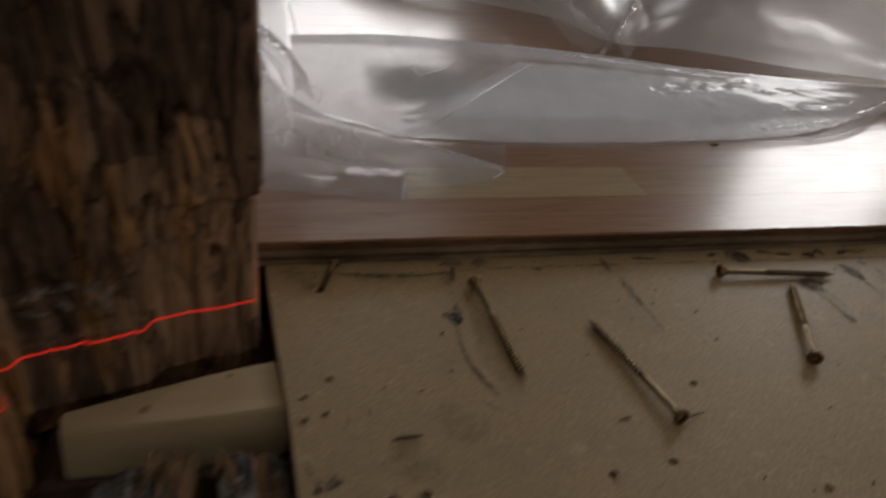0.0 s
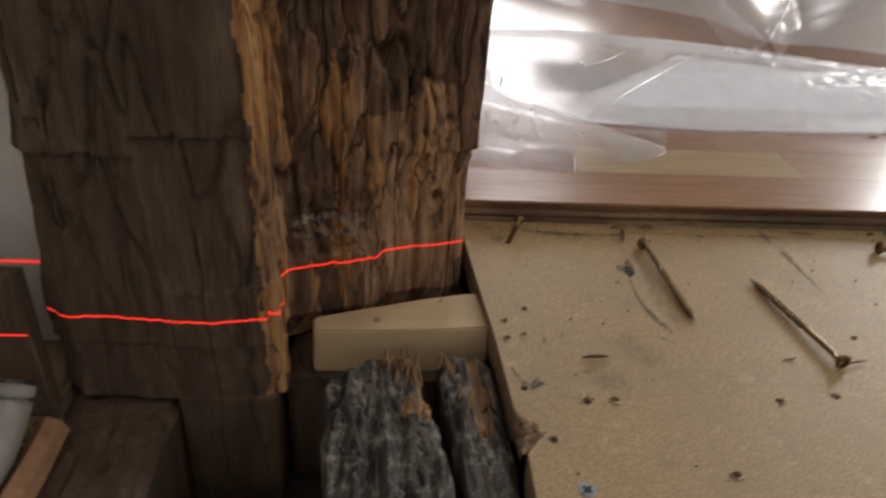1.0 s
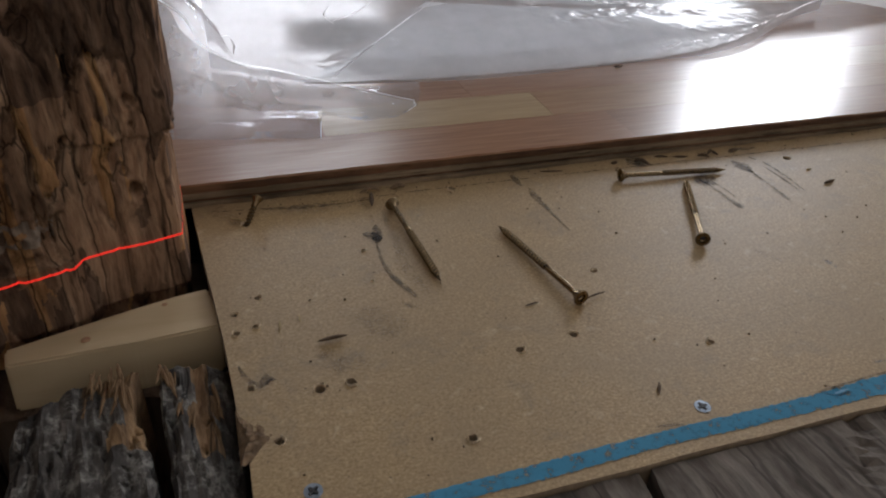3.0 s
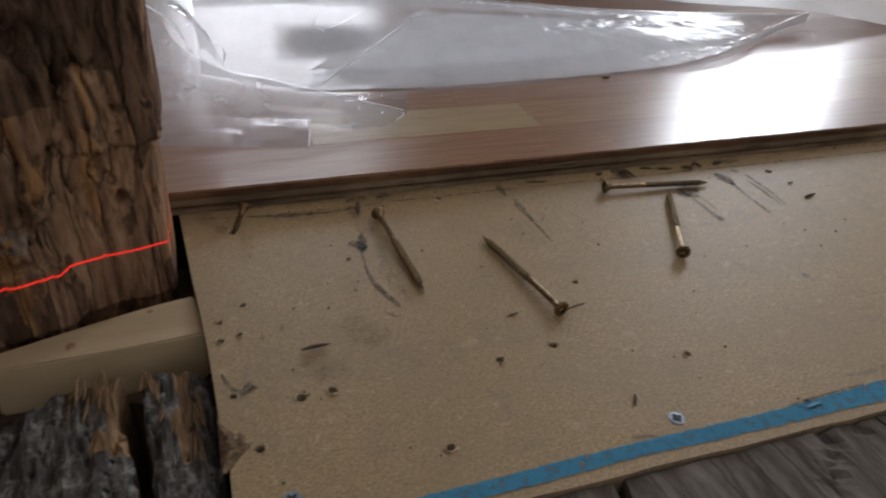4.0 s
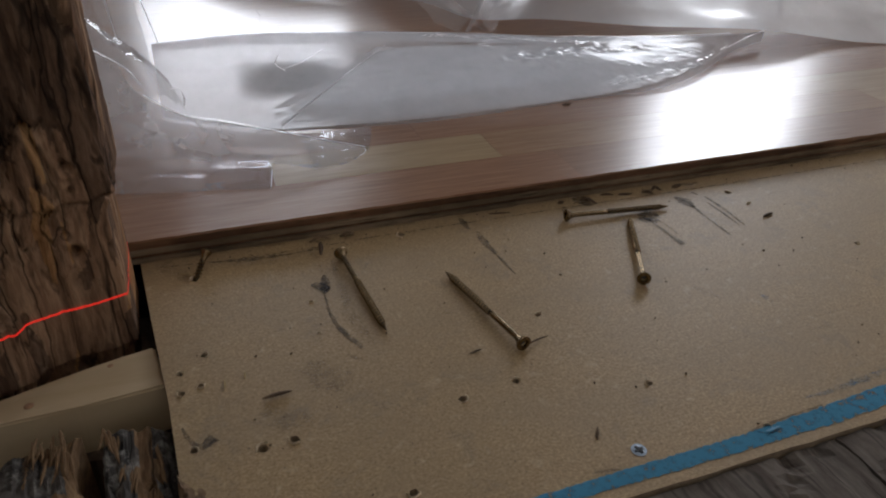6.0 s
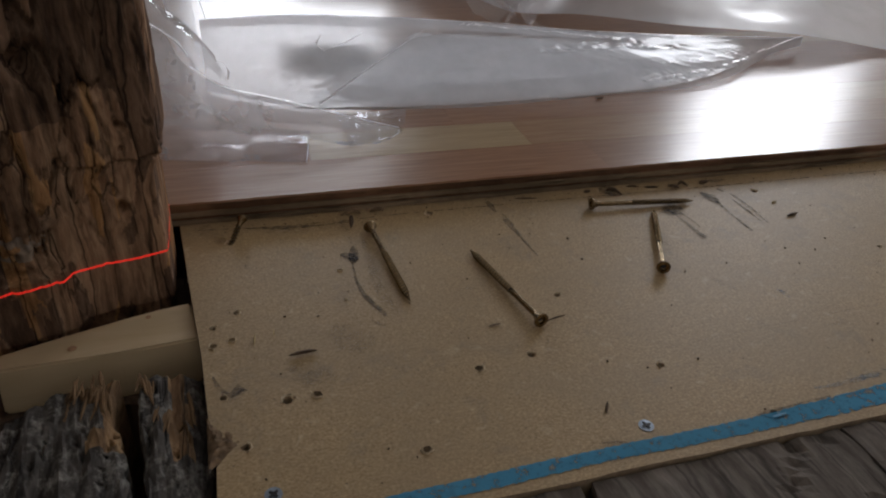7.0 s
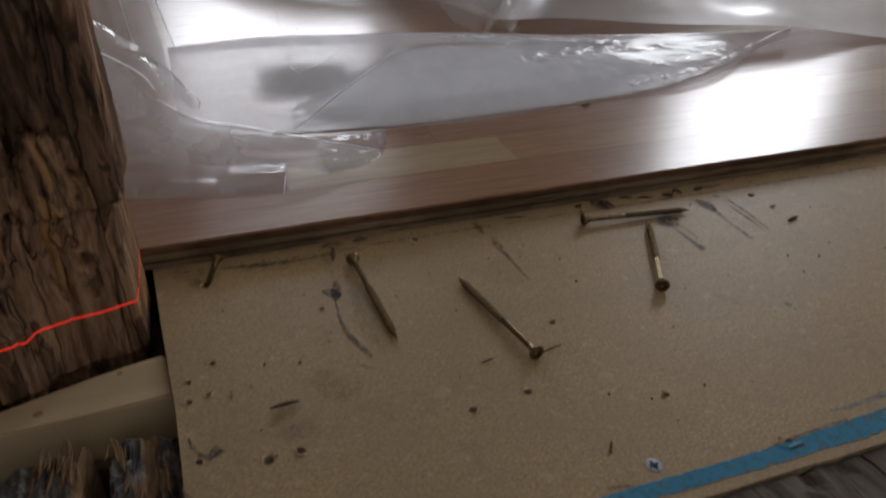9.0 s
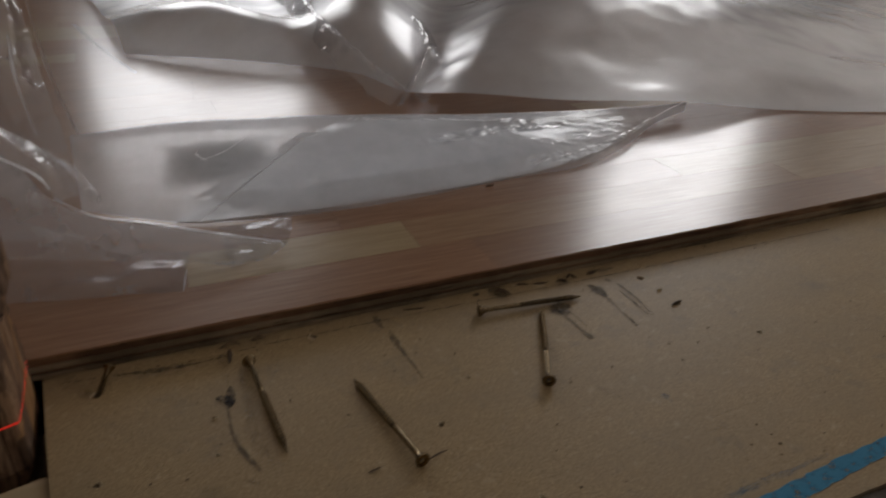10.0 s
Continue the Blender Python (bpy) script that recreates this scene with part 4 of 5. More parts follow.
# ---------------------------------------------------------------- screws
def screw_meshes(length, thread, r_core, r_thread, r_head, prefix):
    """Countersunk wood screw along +z from the tip: tip and thread, plain shank, head with a star recess."""
    pitch = 0.0026 * (r_thread / 0.0024)
    per, turns = 12, int(thread / pitch)
    rows = []
    for i in range(turns * per + 1):
        a = 2 * math.pi * i / per
        z = pitch * i / per
        taper = min(1.0, 0.12 + z / 0.009)
        ring = []
        for dz, r in ((-0.34, r_core), (-0.06, r_thread), (0.06, r_thread), (0.34, r_core), (0.66, r_core)):
            q = r * taper
            ring.append((q * math.cos(a), q * math.sin(a), max(0.0, z + dz * pitch)))
        rows.append(ring)
    th = grid_bm(rows)
    # root faces take the darker zinc: the thread's own shade as colour
    for i, f in enumerate(th.faces):
        f.material_index = 1 if i % 4 == 3 else 0
    shank = lathe_bm([(r_core * 0.98, thread - 0.001), (r_core * 1.08, thread), (r_core * 1.2, thread + 0.002), (r_core * 1.08, thread + 0.004), (r_core * 1.12, length - 0.006)], 12)
    head = lathe_bm([(r_core * 1.12, length - 0.0062), (r_head * 0.62, length - 0.0032), (r_head * 0.97, length - 0.0011), (r_head, length - 0.0005), (r_head * 0.96, length),
                     (r_head * 0.52, length), (r_head * 0.46, length - 0.0012), (0, length - 0.0026)], 18)
    return mesh_of(th, "thread", [M_BRASS, M_BRASS_SHADED], False), mesh_of(shank, "shank", M_BRASS, True), mesh_of(head, "head", M_BRASS, False)


LONG = screw_meshes(0.080, 0.050, 0.00145, 0.00215, 0.0043, "long")
SHORT = screw_meshes(0.030, 0.024, 0.0012, 0.0020, 0.0034, "short")
# black disc: the shade inside a head's recess put into colour
RECESS = mesh_of(lathe_bm([(0.0021, 0), (0, 0.0002)], 6), "recess", M_BLACK)


def screw(meshes, length, tip, head, name="wood_screw", label="", group=""):
    """Lies from tip to head (both points on its axis)."""
    tip, head = Vector(tip), Vector(head)
    d = (head - tip).normalized()
    root = new(name)
    root.empty_display_size = 0.01
    root.matrix_world = Matrix.Translation(head - d * length) @ d.to_track_quat("Z", "X").to_matrix().to_4x4()
    tagged(root, label, "screw", group)
    for me in meshes:
        ob = new(me.name, me)
        ob.parent = root
    r = new("recess", RECESS)
    r.parent = root
    r.location = (0, 0, length - 0.0017)
    r.scale = (length / 0.08, length / 0.08, 1)
    return root


SC = "loose screws on the board"
screw(LONG, 0.080, (0.1190, -0.1105, 0.00205), (0.1130, -0.0290, 0.0043), label="long yellow-zinc wood screw lying on the fibreboard", group=SC)
screw(LONG, 0.080, (0.1680, -0.0640, 0.00205), (0.1820, -0.1440, 0.0043), label="long yellow-zinc wood screw lying head towards the blue line", group=SC)
screw(LONG, 0.080, (0.3480, -0.0350, 0.00205), (0.2690, -0.0290, 0.0043), label="long yellow-zinc wood screw lying along the floor edge", group=SC)
screw(LONG, 0.080, (0.3140, -0.0370, 0.00205), (0.2760, -0.1120, 0.0043), label="long yellow-zinc wood screw with its tip under another", group=SC)
screw(SHORT, 0.030, (0.0230, -0.0331, -0.0069), (0.0362, -0.0121, 0.0097), label="short thin screw leaning in its hole", group="")


def sunk_screw(x, y, rz):
    root = thing("sunk_screw", (x, y, -0.003), rz, "galvanised countersunk cross-head screw driven flush into the board", "screw", "sunk screws")
    part("head", lathe_bm([(0.0018, 0.0), (0.0035, 0.0030), (0.0036, 0.0033), (0.0016, 0.0034), (0.0012, 0.0030), (0, 0.0030)], 18), M_STEEL, root)
    # slot drawn as a raised cross, its shade painted black
    bm = box_bm(-0.0022, 0.0022, -0.0005, 0.0005, 0.0028, 0.0037)
    box_bm(-0.0005, 0.0005, -0.0022, 0.0022, 0.0028, 0.00372, 0, bm)
    part("cross_slot", bm, M_BLACK, root)


sunk_screw(0.2005, -0.2215, 12)
sunk_screw(0.0350, -0.2190, 40)


# ---------------------------------------------------------------- splinters and crumbs
def splinter(pts, r, material=M_SPLINTER, name="splinter", label="small dark wood splinter on the fibreboard"):
    bm = tube_bm(pts, lambda t: 0.7 * r * (0.25 + math.sin(math.pi * min(1, max(0, t))) ** 0.7), 6, 10)
    tagged(part(name, bm, material), label, "splinter", "splinters and chips")


splinter([(0.050, -0.1385, 0.0012), (0.057, -0.1380, 0.0016), (0.064, -0.1375, 0.0012)], 0.0011)
splinter([(0.184, -0.1425, 0.0016), (0.191, -0.1405, 0.002), (0.199, -0.1385, 0.0012)], 0.0006)
splinter([(0.154, -0.1380, 0.0006), (0.162, -0.1368, 0.0008)], 0.0005)
splinter([(0.186, -0.2105, 0.0006), (0.190, -0.2040, 0.0009)], 0.0008)
splinter([(0.405, -0.0665, 0.0010), (0.416, -0.0640, 0.001)], 0.0013)
splinter([(0.222, -0.0050, 0.0007), (0.238, -0.0075, 0.0007)], 0.0007)
splinter([(0.102, -0.0235, 0.001), (0.1035, -0.0165, 0.003), (0.104, -0.0125, 0.004)], 0.0018)
splinter([(0.118, -0.0045, 0.001), (0.123, -0.0055, 0.003), (0.128, -0.0035, 0.001)], 0.0016, M_TORN)
splinter([(0.098, -0.0060, 0.001), (0.106, -0.0050, 0.003), (0.112, -0.0055, 0.001)], 0.0013, M_TORN)
splinter([(0.293, -0.0065, 0.001), (0.297, -0.0085, 0.003), (0.302, -0.0150, 0.001)], 0.0016)
splinter([(0.325, -0.0060, 0.0007), (0.336, -0.0085, 0.0008)], 0.0011)
splinter([(0.352, -0.0090, 0.0008), (0.357, -0.0060, 0.002), (0.360, -0.0110, 0.0008)], 0.0014)
splinter([(0.371, -0.0080, 0.0008), (0.380, -0.0070, 0.001)], 0.0018)
splinter([(0.276, -0.0050, 0.0008), (0.281, -0.0055, 0.0012)], 0.0014)
splinter([(0.312, -0.0030, 0.0006), (0.317, -0.0035, 0.0009), (0.322, -0.0055, 0.0006)], 0.0010)
splinter([(0.344, -0.0085, 0.001), (0.347, -0.0110, 0.0022), (0.351, -0.0130, 0.001)], 0.0015)
splinter([(0.408, -0.0460, 0.0006), (0.4125, -0.0462, 0.0010)], 0.0009, M_STRAW, label="pale wood crumb on the fibreboard")
splinter([(0.019, -0.0175, 0.0006), (0.024, -0.0205, 0.0010), (0.028, -0.0240, 0.0008)], 0.0006, M_STRAW, label="pale wood sliver beside a screw hole")
splinter([(0.356, 0.1395, 0.0148), (0.360, 0.1380, 0.0152), (0.365, 0.1390, 0.0148)], 0.0010, label="small dark wood crumb on the laminate")
splinter([(0.034, -0.1265, 0.0006), (0.0355, -0.1170, 0.0008)], 0.0005, M_STRAW, label="pale wood sliver on the fibreboard")
splinter([(0.044, -0.1210, 0.0006), (0.045, -0.1160, 0.0008)], 0.0005, M_STRAW, label="pale wood sliver on the fibreboard")


def crumbs():
    rng = random.Random(9)
    bm = bmesh.new()
    spots = [(x + rng.gauss(0, 0.0035), y + rng.gauss(0, 0.0035)) for x, y, r in HOLES]
    spots += [(rng.uniform(0.02, 0.6), rng.uniform(-0.235, -0.002)) for _ in range(120)]
    spots += [(rng.uniform(0.01, 0.55), -abs(rng.gauss(0, 0.006)) - 0.001) for _ in range(90)]
    for x, y in spots:
        if x < 0.02 or any((x - a) ** 2 + (y - b) ** 2 < r * r * 1.2 for a, b, r in HOLES):
            continue
        s = rng.uniform(0.0002, 0.0007)
        m = Matrix.Translation((x, y, s * 0.4)) @ Euler((rng.random() * 3, rng.random() * 3, rng.random() * 3)).to_matrix().to_4x4() @ Matrix.Diagonal((s * rng.uniform(0.6, 1.8), s, s * 0.7, 1))
        bmesh.ops.create_icosphere(bm, subdivisions=1, radius=1.0, matrix=m)
    tagged(part("sawdust", bm, M_SPLINTER), "scattered sawdust crumbs on the fibreboard", "sawdust", kind="stuff")


crumbs()


def hole_rims():
    bm = lathe_bm([(0.95, -0.4), (1.0, 0.12), (1.10, 0.2), (1.22, 0.10), (1.30, -0.05)], 14)
    r0 = random.Random(8)
    for v in bm.verts:
        v.co *= 1 + 0.16 * r0.uniform(-1, 1)
        if v.co.x < 0.25:
            v.co.z -= 0.9
    me = mesh_of(bm, "hole_rim", M_RIM, True)
    for i, (x, y, r) in enumerate(HOLES):
        ob = new("hole_rim", me)
        ob.parent = FIBREBOARD
        ob.location, ob.scale = (x, y, 0.019), (r * 0.90, r * 0.90, 0.0045)
        ob.rotation_euler = (0, 0, i * 1.7)


hole_rims()


def torn_corner():
    rows = []
    for j in range(46):
        y = -0.2005 + 0.030 * j / 45
        reach = 0.0165 * math.exp(-((y + 0.1875) / 0.0085) ** 2) * (1 + 0.35 * fbm(y * 260, 1, 0, 3)) + 0.0006
        row = []
        for i in range(34):
            f = i / 33
            x = 0.0105 + reach * f
            n = fbm(x * 330, y * 330, 2, 4)
            row.append((x, y + 0.0004 * n, 0.0009 * (1 - f) + 0.0013 * n * (1 - f) ** 0.5 - 0.005 * max(0, 0.25 - f) * 4 * (1 + n) + 0.0002 - 0.0006 * f))
        rows.append(row)
    bm = grid_bm(rows)
    ob = part("torn_fibres", bm, M_TORN, FIBREBOARD, "torn brown fibres at the broken corner")
    ob.location = (0, 0, 0.019)


torn_corner()


# ---------------------------------------------------------------- polythene
def film_part(name, ribs, parent, nu=120, nv=50, amp=0.002, freq=40.0, seed=0.0, sharp=None, off=(0, 0, 0), material=None, long=1.0, crumple=None):
    """A sheet through ribs (lines of points), with folds; sharp(u, v) sets how wavy it is, crumple(x, v) how finely it is crushed."""
    lines = [catmull(r, nu) for r in ribs]
    grid = [catmull([l[i] for l in lines], nv) for i in range(nu)]
    rows = []
    for j in range(nv):
        row = []
        for i in range(nu):
            q = grid[i][j]
            u, v = i / (nu - 1), j / (nv - 1)
            k = sharp(u, v) if sharp else 1.0
            g = fbm(q[0] * freq * long + seed, q[1] * freq, q[2] * freq, 3)
            r = 0.25 - abs(fbm(q[0] * freq * 1.7 * long + seed + 5, q[1] * freq * 1.7, q[2] * freq, 3))
            dy, dz = 0.6 * amp * k * r, amp * k * (g + 1.6 * r)
            c = crumple(q[0], v) if crumple else 0.0
            if c > 0.03:
                # crushed facets at two sizes
                for size, high in ((70, 0.0050), (150, 0.0026)):
                    ds, _ = noise.voronoi((q[0] * size * 0.7 + seed + 1.5 * g, q[1] * size, q[2] * size * 1.2))
                    f = high * c * (0.45 - ds[0])
                    dy, dz = dy - 0.7 * f, dz + 0.7 * f
            row.append((q[0] + 0.4 * amp * k * g, q[1] + dy, max(q[2] + dz, TOP + 0.0008)))
        rows.append(row)
    ob = part(name, grid_bm(rows), material or M_FILM, parent, smooth=True)
    ob.location = tuple(-c for c in off)
    return ob


def band(x, v, pts, width):
    """1 on a line of (x, v) points across a sheet, falling off to its sides and ends."""
    xs, vs = [p[0] for p in pts], [p[1] for p in pts]
    ends = min(1.0, max(0.0, (x - xs[0]) / 0.015), max(0.0, (xs[-1] - x) / 0.02))
    return ends * math.exp(-(((v - float(np.interp(x, xs, vs))) / width) ** 2))


def front_crush(x, v):
    return (band(x, v, [(0.262, 0.625), (0.33, 0.60), (0.40, 0.565), (0.455, 0.53)], 0.028)
            + 1.0 * band(x, v, [(0.305, 0.37), (0.36, 0.42), (0.42, 0.46), (0.50, 0.50)], 0.030)
            + 0.8 * band(x, v, [(0.40, 0.11), (0.46, 0.14), (0.54, 0.20), (0.60, 0.33)], 0.060)
            + 0.16 * band(x, v, [(0.33, 0.3), (0.45, 0.33), (0.58, 0.42)], 0.13))


SHEET_AT = (0.2, 0.2, TOP)
sheet = thing("plastic_sheet", SHEET_AT, label="crumpled clear polythene dust sheet lying on the laminate", category="plastic sheet")
# front bulge with a crumpled end
FRONT_FOLD = film_part("front_fold", [
    [(0.02, 0.200, 0.0155), (0.10, 0.150, 0.0155), (0.178, 0.1370, 0.0152), (0.257, 0.1335, 0.0152), (0.360, 0.1430, 0.0152), (0.409, 0.1460, 0.0156), (0.458, 0.1465, 0.0170), (0.526, 0.170, 0.0185), (0.614, 0.226, 0.0190), (0.670, 0.245, 0.022)],
    [(0.02, 0.215, 0.036), (0.10, 0.185, 0.036), (0.178, 0.180, 0.036), (0.257, 0.178, 0.042), (0.360, 0.180, 0.040), (0.420, 0.182, 0.038), (0.470, 0.184, 0.031), (0.540, 0.198, 0.028), (0.618, 0.232, 0.026), (0.672, 0.246, 0.029)],
    [(0.02, 0.240, 0.064), (0.095, 0.240, 0.0665), (0.186, 0.240, 0.0625), (0.240, 0.240, 0.060), (0.290, 0.240, 0.0560), (0.380, 0.240, 0.047), (0.450, 0.240, 0.042), (0.514, 0.240, 0.038), (0.600, 0.240, 0.034), (0.668, 0.243, 0.033)],
    [(0.02, 0.249, 0.056), (0.095, 0.249, 0.057), (0.186, 0.248, 0.052), (0.240, 0.248, 0.050), (0.290, 0.248, 0.046), (0.380, 0.248, 0.038), (0.450, 0.248, 0.034), (0.514, 0.247, 0.031), (0.600, 0.246, 0.028), (0.668, 0.247, 0.026)],
], sheet, 620, 150, 0.0011, 26, 1.0, lambda u, v: 0.35 * min(1, v * 5), SHEET_AT, M_FILM_MID, 0.32, front_crush)
# flap by the post, cut off straight
film_part("flap", [
    [(-0.06, 0.081, 0.0152), (-0.014, 0.0690, 0.0150), (0.02, 0.0615, 0.0152), (0.055, 0.0545, 0.0150), (0.0840, 0.0480, 0.0150)],
    [(-0.06, 0.092, 0.020), (-0.012, 0.0800, 0.0175), (0.022, 0.0720, 0.0205), (0.057, 0.0650, 0.0165), (0.0863, 0.0610, 0.0155)],
    [(-0.06, 0.101, 0.024), (-0.010, 0.0910, 0.0240), (0.024, 0.0830, 0.0195), (0.059, 0.0780, 0.0200), (0.0890, 0.0750, 0.0160)],
    [(-0.06, 0.112, 0.036), (-0.008, 0.1050, 0.0300), (0.026, 0.0980, 0.0260), (0.061, 0.0930, 0.0190), (0.0918, 0.0895, 0.0162)],
    [(-0.06, 0.122, 0.060), (-0.006, 0.1180, 0.0480), (0.028, 0.1120, 0.0320), (0.063, 0.1060, 0.0210), (0.0940, 0.1000, 0.0165)],
], sheet, 150, 90, 0.0012, 15, 4.0, lambda u, v: (0.25 + 0.75 * min(1, v * 3)) * min(1.0, 0.2 + 3 * (1 - u)), SHEET_AT, M_FILM_CLEAR)
# the edge folded over to a long flat strip that ends in a blunt tip: back, sharp top, face
film_part("folded_strip", [
    [(-0.04, 0.150, 0.0250), (-0.015, 0.1480, 0.0200), (0.010, 0.1440, 0.0170), (0.040, 0.1340, 0.0160), (0.070, 0.1230, 0.0158), (0.100, 0.1120, 0.0156), (0.130, 0.1000, 0.0155), (0.161, 0.0900, 0.0152)],
    [(-0.04, 0.138, 0.0700), (-0.012, 0.1350, 0.0600), (0.008, 0.1310, 0.0450), (0.038, 0.1210, 0.0330), (0.068, 0.1115, 0.0300), (0.098, 0.1020, 0.0260), (0.129, 0.0930, 0.0220), (0.159, 0.0845, 0.0185)],
    [(-0.03, 0.1245, 0.1050), (-0.004, 0.1240, 0.0860), (0.007, 0.1215, 0.0655), (0.035, 0.1120, 0.0490), (0.065, 0.1030, 0.0432), (0.096, 0.0940, 0.0367), (0.127, 0.0870, 0.0292), (0.158, 0.0800, 0.0224)],
    [(-0.03, 0.1225, 0.0960), (-0.002, 0.1215, 0.0740), (0.008, 0.1190, 0.0600), (0.035, 0.1095, 0.0455), (0.065, 0.1000, 0.0398), (0.096, 0.0915, 0.0335), (0.127, 0.0840, 0.0265), (0.157, 0.0765, 0.0205)],
    [(-0.03, 0.1170, 0.0600), (0.000, 0.1165, 0.0460), (0.009, 0.1140, 0.0390), (0.036, 0.1050, 0.0300), (0.065, 0.0960, 0.0270), (0.095, 0.0865, 0.0235), (0.121, 0.0780, 0.0195), (0.144, 0.0710, 0.0170)],
    [(-0.03, 0.1190, 0.0240), (0.001, 0.1170, 0.0190), (0.010, 0.1140, 0.0178), (0.037, 0.1045, 0.0170), (0.065, 0.0955, 0.0165), (0.093, 0.0840, 0.0160), (0.110, 0.0745, 0.0157), (0.124, 0.0680, 0.0153)],
], sheet, 170, 70, 0.0009, 24, 7.0, None, SHEET_AT, M_FILM_CLEAR)
# the film thrown back beside the post, over the strip's root
film_part("thrown_back", [
    [(-0.05, 0.128, 0.108), (-0.026, 0.1245, 0.1010), (-0.008, 0.1215, 0.0905), (0.006, 0.1190, 0.0800), (0.012, 0.1175, 0.0700), (0.016, 0.1160, 0.0600)],
    [(-0.05, 0.140, 0.120), (-0.022, 0.1370, 0.1110), (-0.002, 0.1340, 0.0985), (0.013, 0.1310, 0.0860), (0.019, 0.1290, 0.0740), (0.022, 0.1270, 0.0600)],
    [(-0.05, 0.165, 0.118), (-0.020, 0.1610, 0.1060), (0.004, 0.1580, 0.0900), (0.020, 0.1560, 0.0750), (0.027, 0.1540, 0.0600), (0.030, 0.1520, 0.0460)],
    [(-0.05, 0.200, 0.090), (-0.016, 0.1960, 0.0800), (0.010, 0.1940, 0.0640), (0.028, 0.1930, 0.0480), (0.036, 0.1920, 0.0340), (0.040, 0.1910, 0.0220)],
], sheet, 90, 60, 0.0022, 34, 9.0, None, SHEET_AT, M_FILM)
# the second layer folded in under the bulge
film_part("under_layer", [
    [(0.088, 0.1560, 0.0152), (0.130, 0.1480, 0.0150), (0.200, 0.1420, 0.0150), (0.300, 0.1440, 0.0150), (0.380, 0.1500, 0.0150), (0.470, 0.165, 0.0152), (0.560, 0.205, 0.0155)],
    [(0.130, 0.2000, 0.0165), (0.170, 0.2000, 0.0165), (0.235, 0.2000, 0.0165), (0.320, 0.2000, 0.0165), (0.400, 0.203, 0.0165), (0.480, 0.210, 0.0165), (0.565, 0.222, 0.0160)],
    [(0.195, 0.2700, 0.0170), (0.230, 0.2700, 0.0170), (0.285, 0.2700, 0.0170), (0.350, 0.2680, 0.0170), (0.420, 0.262, 0.0170), (0.490, 0.255, 0.0168), (0.570, 0.238, 0.0160)],
    [(0.262, 0.3420, 0.0165), (0.285, 0.3400, 0.0165), (0.320, 0.3360, 0.0165), (0.375, 0.3250, 0.0165), (0.440, 0.305, 0.0165), (0.505, 0.282, 0.0165), (0.575, 0.248, 0.0160)],
], sheet, 90, 40, 0.0010, 18, 41.0, None, SHEET_AT, M_FILM_UNDER)

# a sheet added inside the bulge to brighten it, free edge on the slant
film_part("inner_fold", [
    [(0.106, 0.196, 0.0155), (0.170, 0.194, 0.0156), (0.240, 0.192, 0.0158), (0.330, 0.192, 0.0158), (0.420, 0.196, 0.0160), (0.500, 0.206, 0.0162), (0.560, 0.218, 0.0165)],
    [(0.158, 0.204, 0.0360), (0.205, 0.203, 0.0350), (0.262, 0.202, 0.0340), (0.340, 0.202, 0.0310), (0.425, 0.205, 0.0275), (0.502, 0.212, 0.0240), (0.562, 0.222, 0.0220)],
    [(0.206, 0.216, 0.0560), (0.240, 0.216, 0.0540), (0.285, 0.216, 0.0500), (0.350, 0.216, 0.0440), (0.430, 0.217, 0.0370), (0.505, 0.220, 0.0310), (0.564, 0.226, 0.0265)],
], sheet, 120, 50, 0.0012, 18, 51.0, None, SHEET_AT, M_FILM_INNER)


def glint_hem(pts, r=0.0006):
    """A sharp fold line of doubled film; its glint is an added white ribbon."""
    line = [Vector(p) for p in catmull(pts, 40)]
    up = Vector((0.06, 0.10, 1.0)).normalized()
    rows = [[], [], []]
    for i, p in enumerate(line):
        along = (line[min(39, i + 1)] - line[max(0, i - 1)]).normalized()
        side = along.cross(up).normalized() * r * (0.35 + 0.65 * math.sin(math.pi * (0.02 + 0.96 * i / 39)))
        for row, f, h in zip(rows, (-1, 0, 1), (0, 0.3, 0)):
            row.append(tuple(p + side * f + up * r * (h + 0.6)))
    ob = part("crease", grid_bm(rows), M_CREASE_GLINT, sheet, smooth=True)
    ob.location = tuple(-c for c in SHEET_AT)


glint_hem([(0.012, 0.1195, 0.0625), (0.035, 0.1115, 0.0492), (0.065, 0.1025, 0.0435), (0.096, 0.0935, 0.0370), (0.127, 0.0865, 0.0295), (0.158, 0.0795, 0.0226)], 0.0013)
glint_hem([(0.157, 0.0795, 0.0224), (0.1575, 0.0765, 0.0205), (0.150, 0.0730, 0.0180)], 0.0005)
glint_hem([(0.0840, 0.0482, 0.0150), (0.0863, 0.0612, 0.0155), (0.0888, 0.0745, 0.0160)], 0.0003)
glint_hem([(-0.026, 0.1240, 0.1015), (-0.008, 0.1210, 0.0910), (0.006, 0.1185, 0.0805), (0.012, 0.1170, 0.0705)], 0.0016)
glint_hem([(0.030, 0.1430, 0.0575), (0.0355, 0.1420, 0.0575), (0.0385, 0.1420, 0.0510), (0.0375, 0.1425, 0.0440)], 0.0008)
# glint ribbons along creases in the folds that hang behind the post
glint_hem([(0.010, 0.258, 0.170), (0.012, 0.256, 0.135), (0.016, 0.256, 0.104), (0.026, 0.256, 0.056)], 0.0016)
glint_hem([(0.039, 0.258, 0.150), (0.058, 0.258, 0.128), (0.079, 0.258, 0.108)], 0.0013)
glint_hem([(-0.008, 0.255, 0.145), (-0.010, 0.255, 0.110), (-0.006, 0.255, 0.063)], 0.0012)
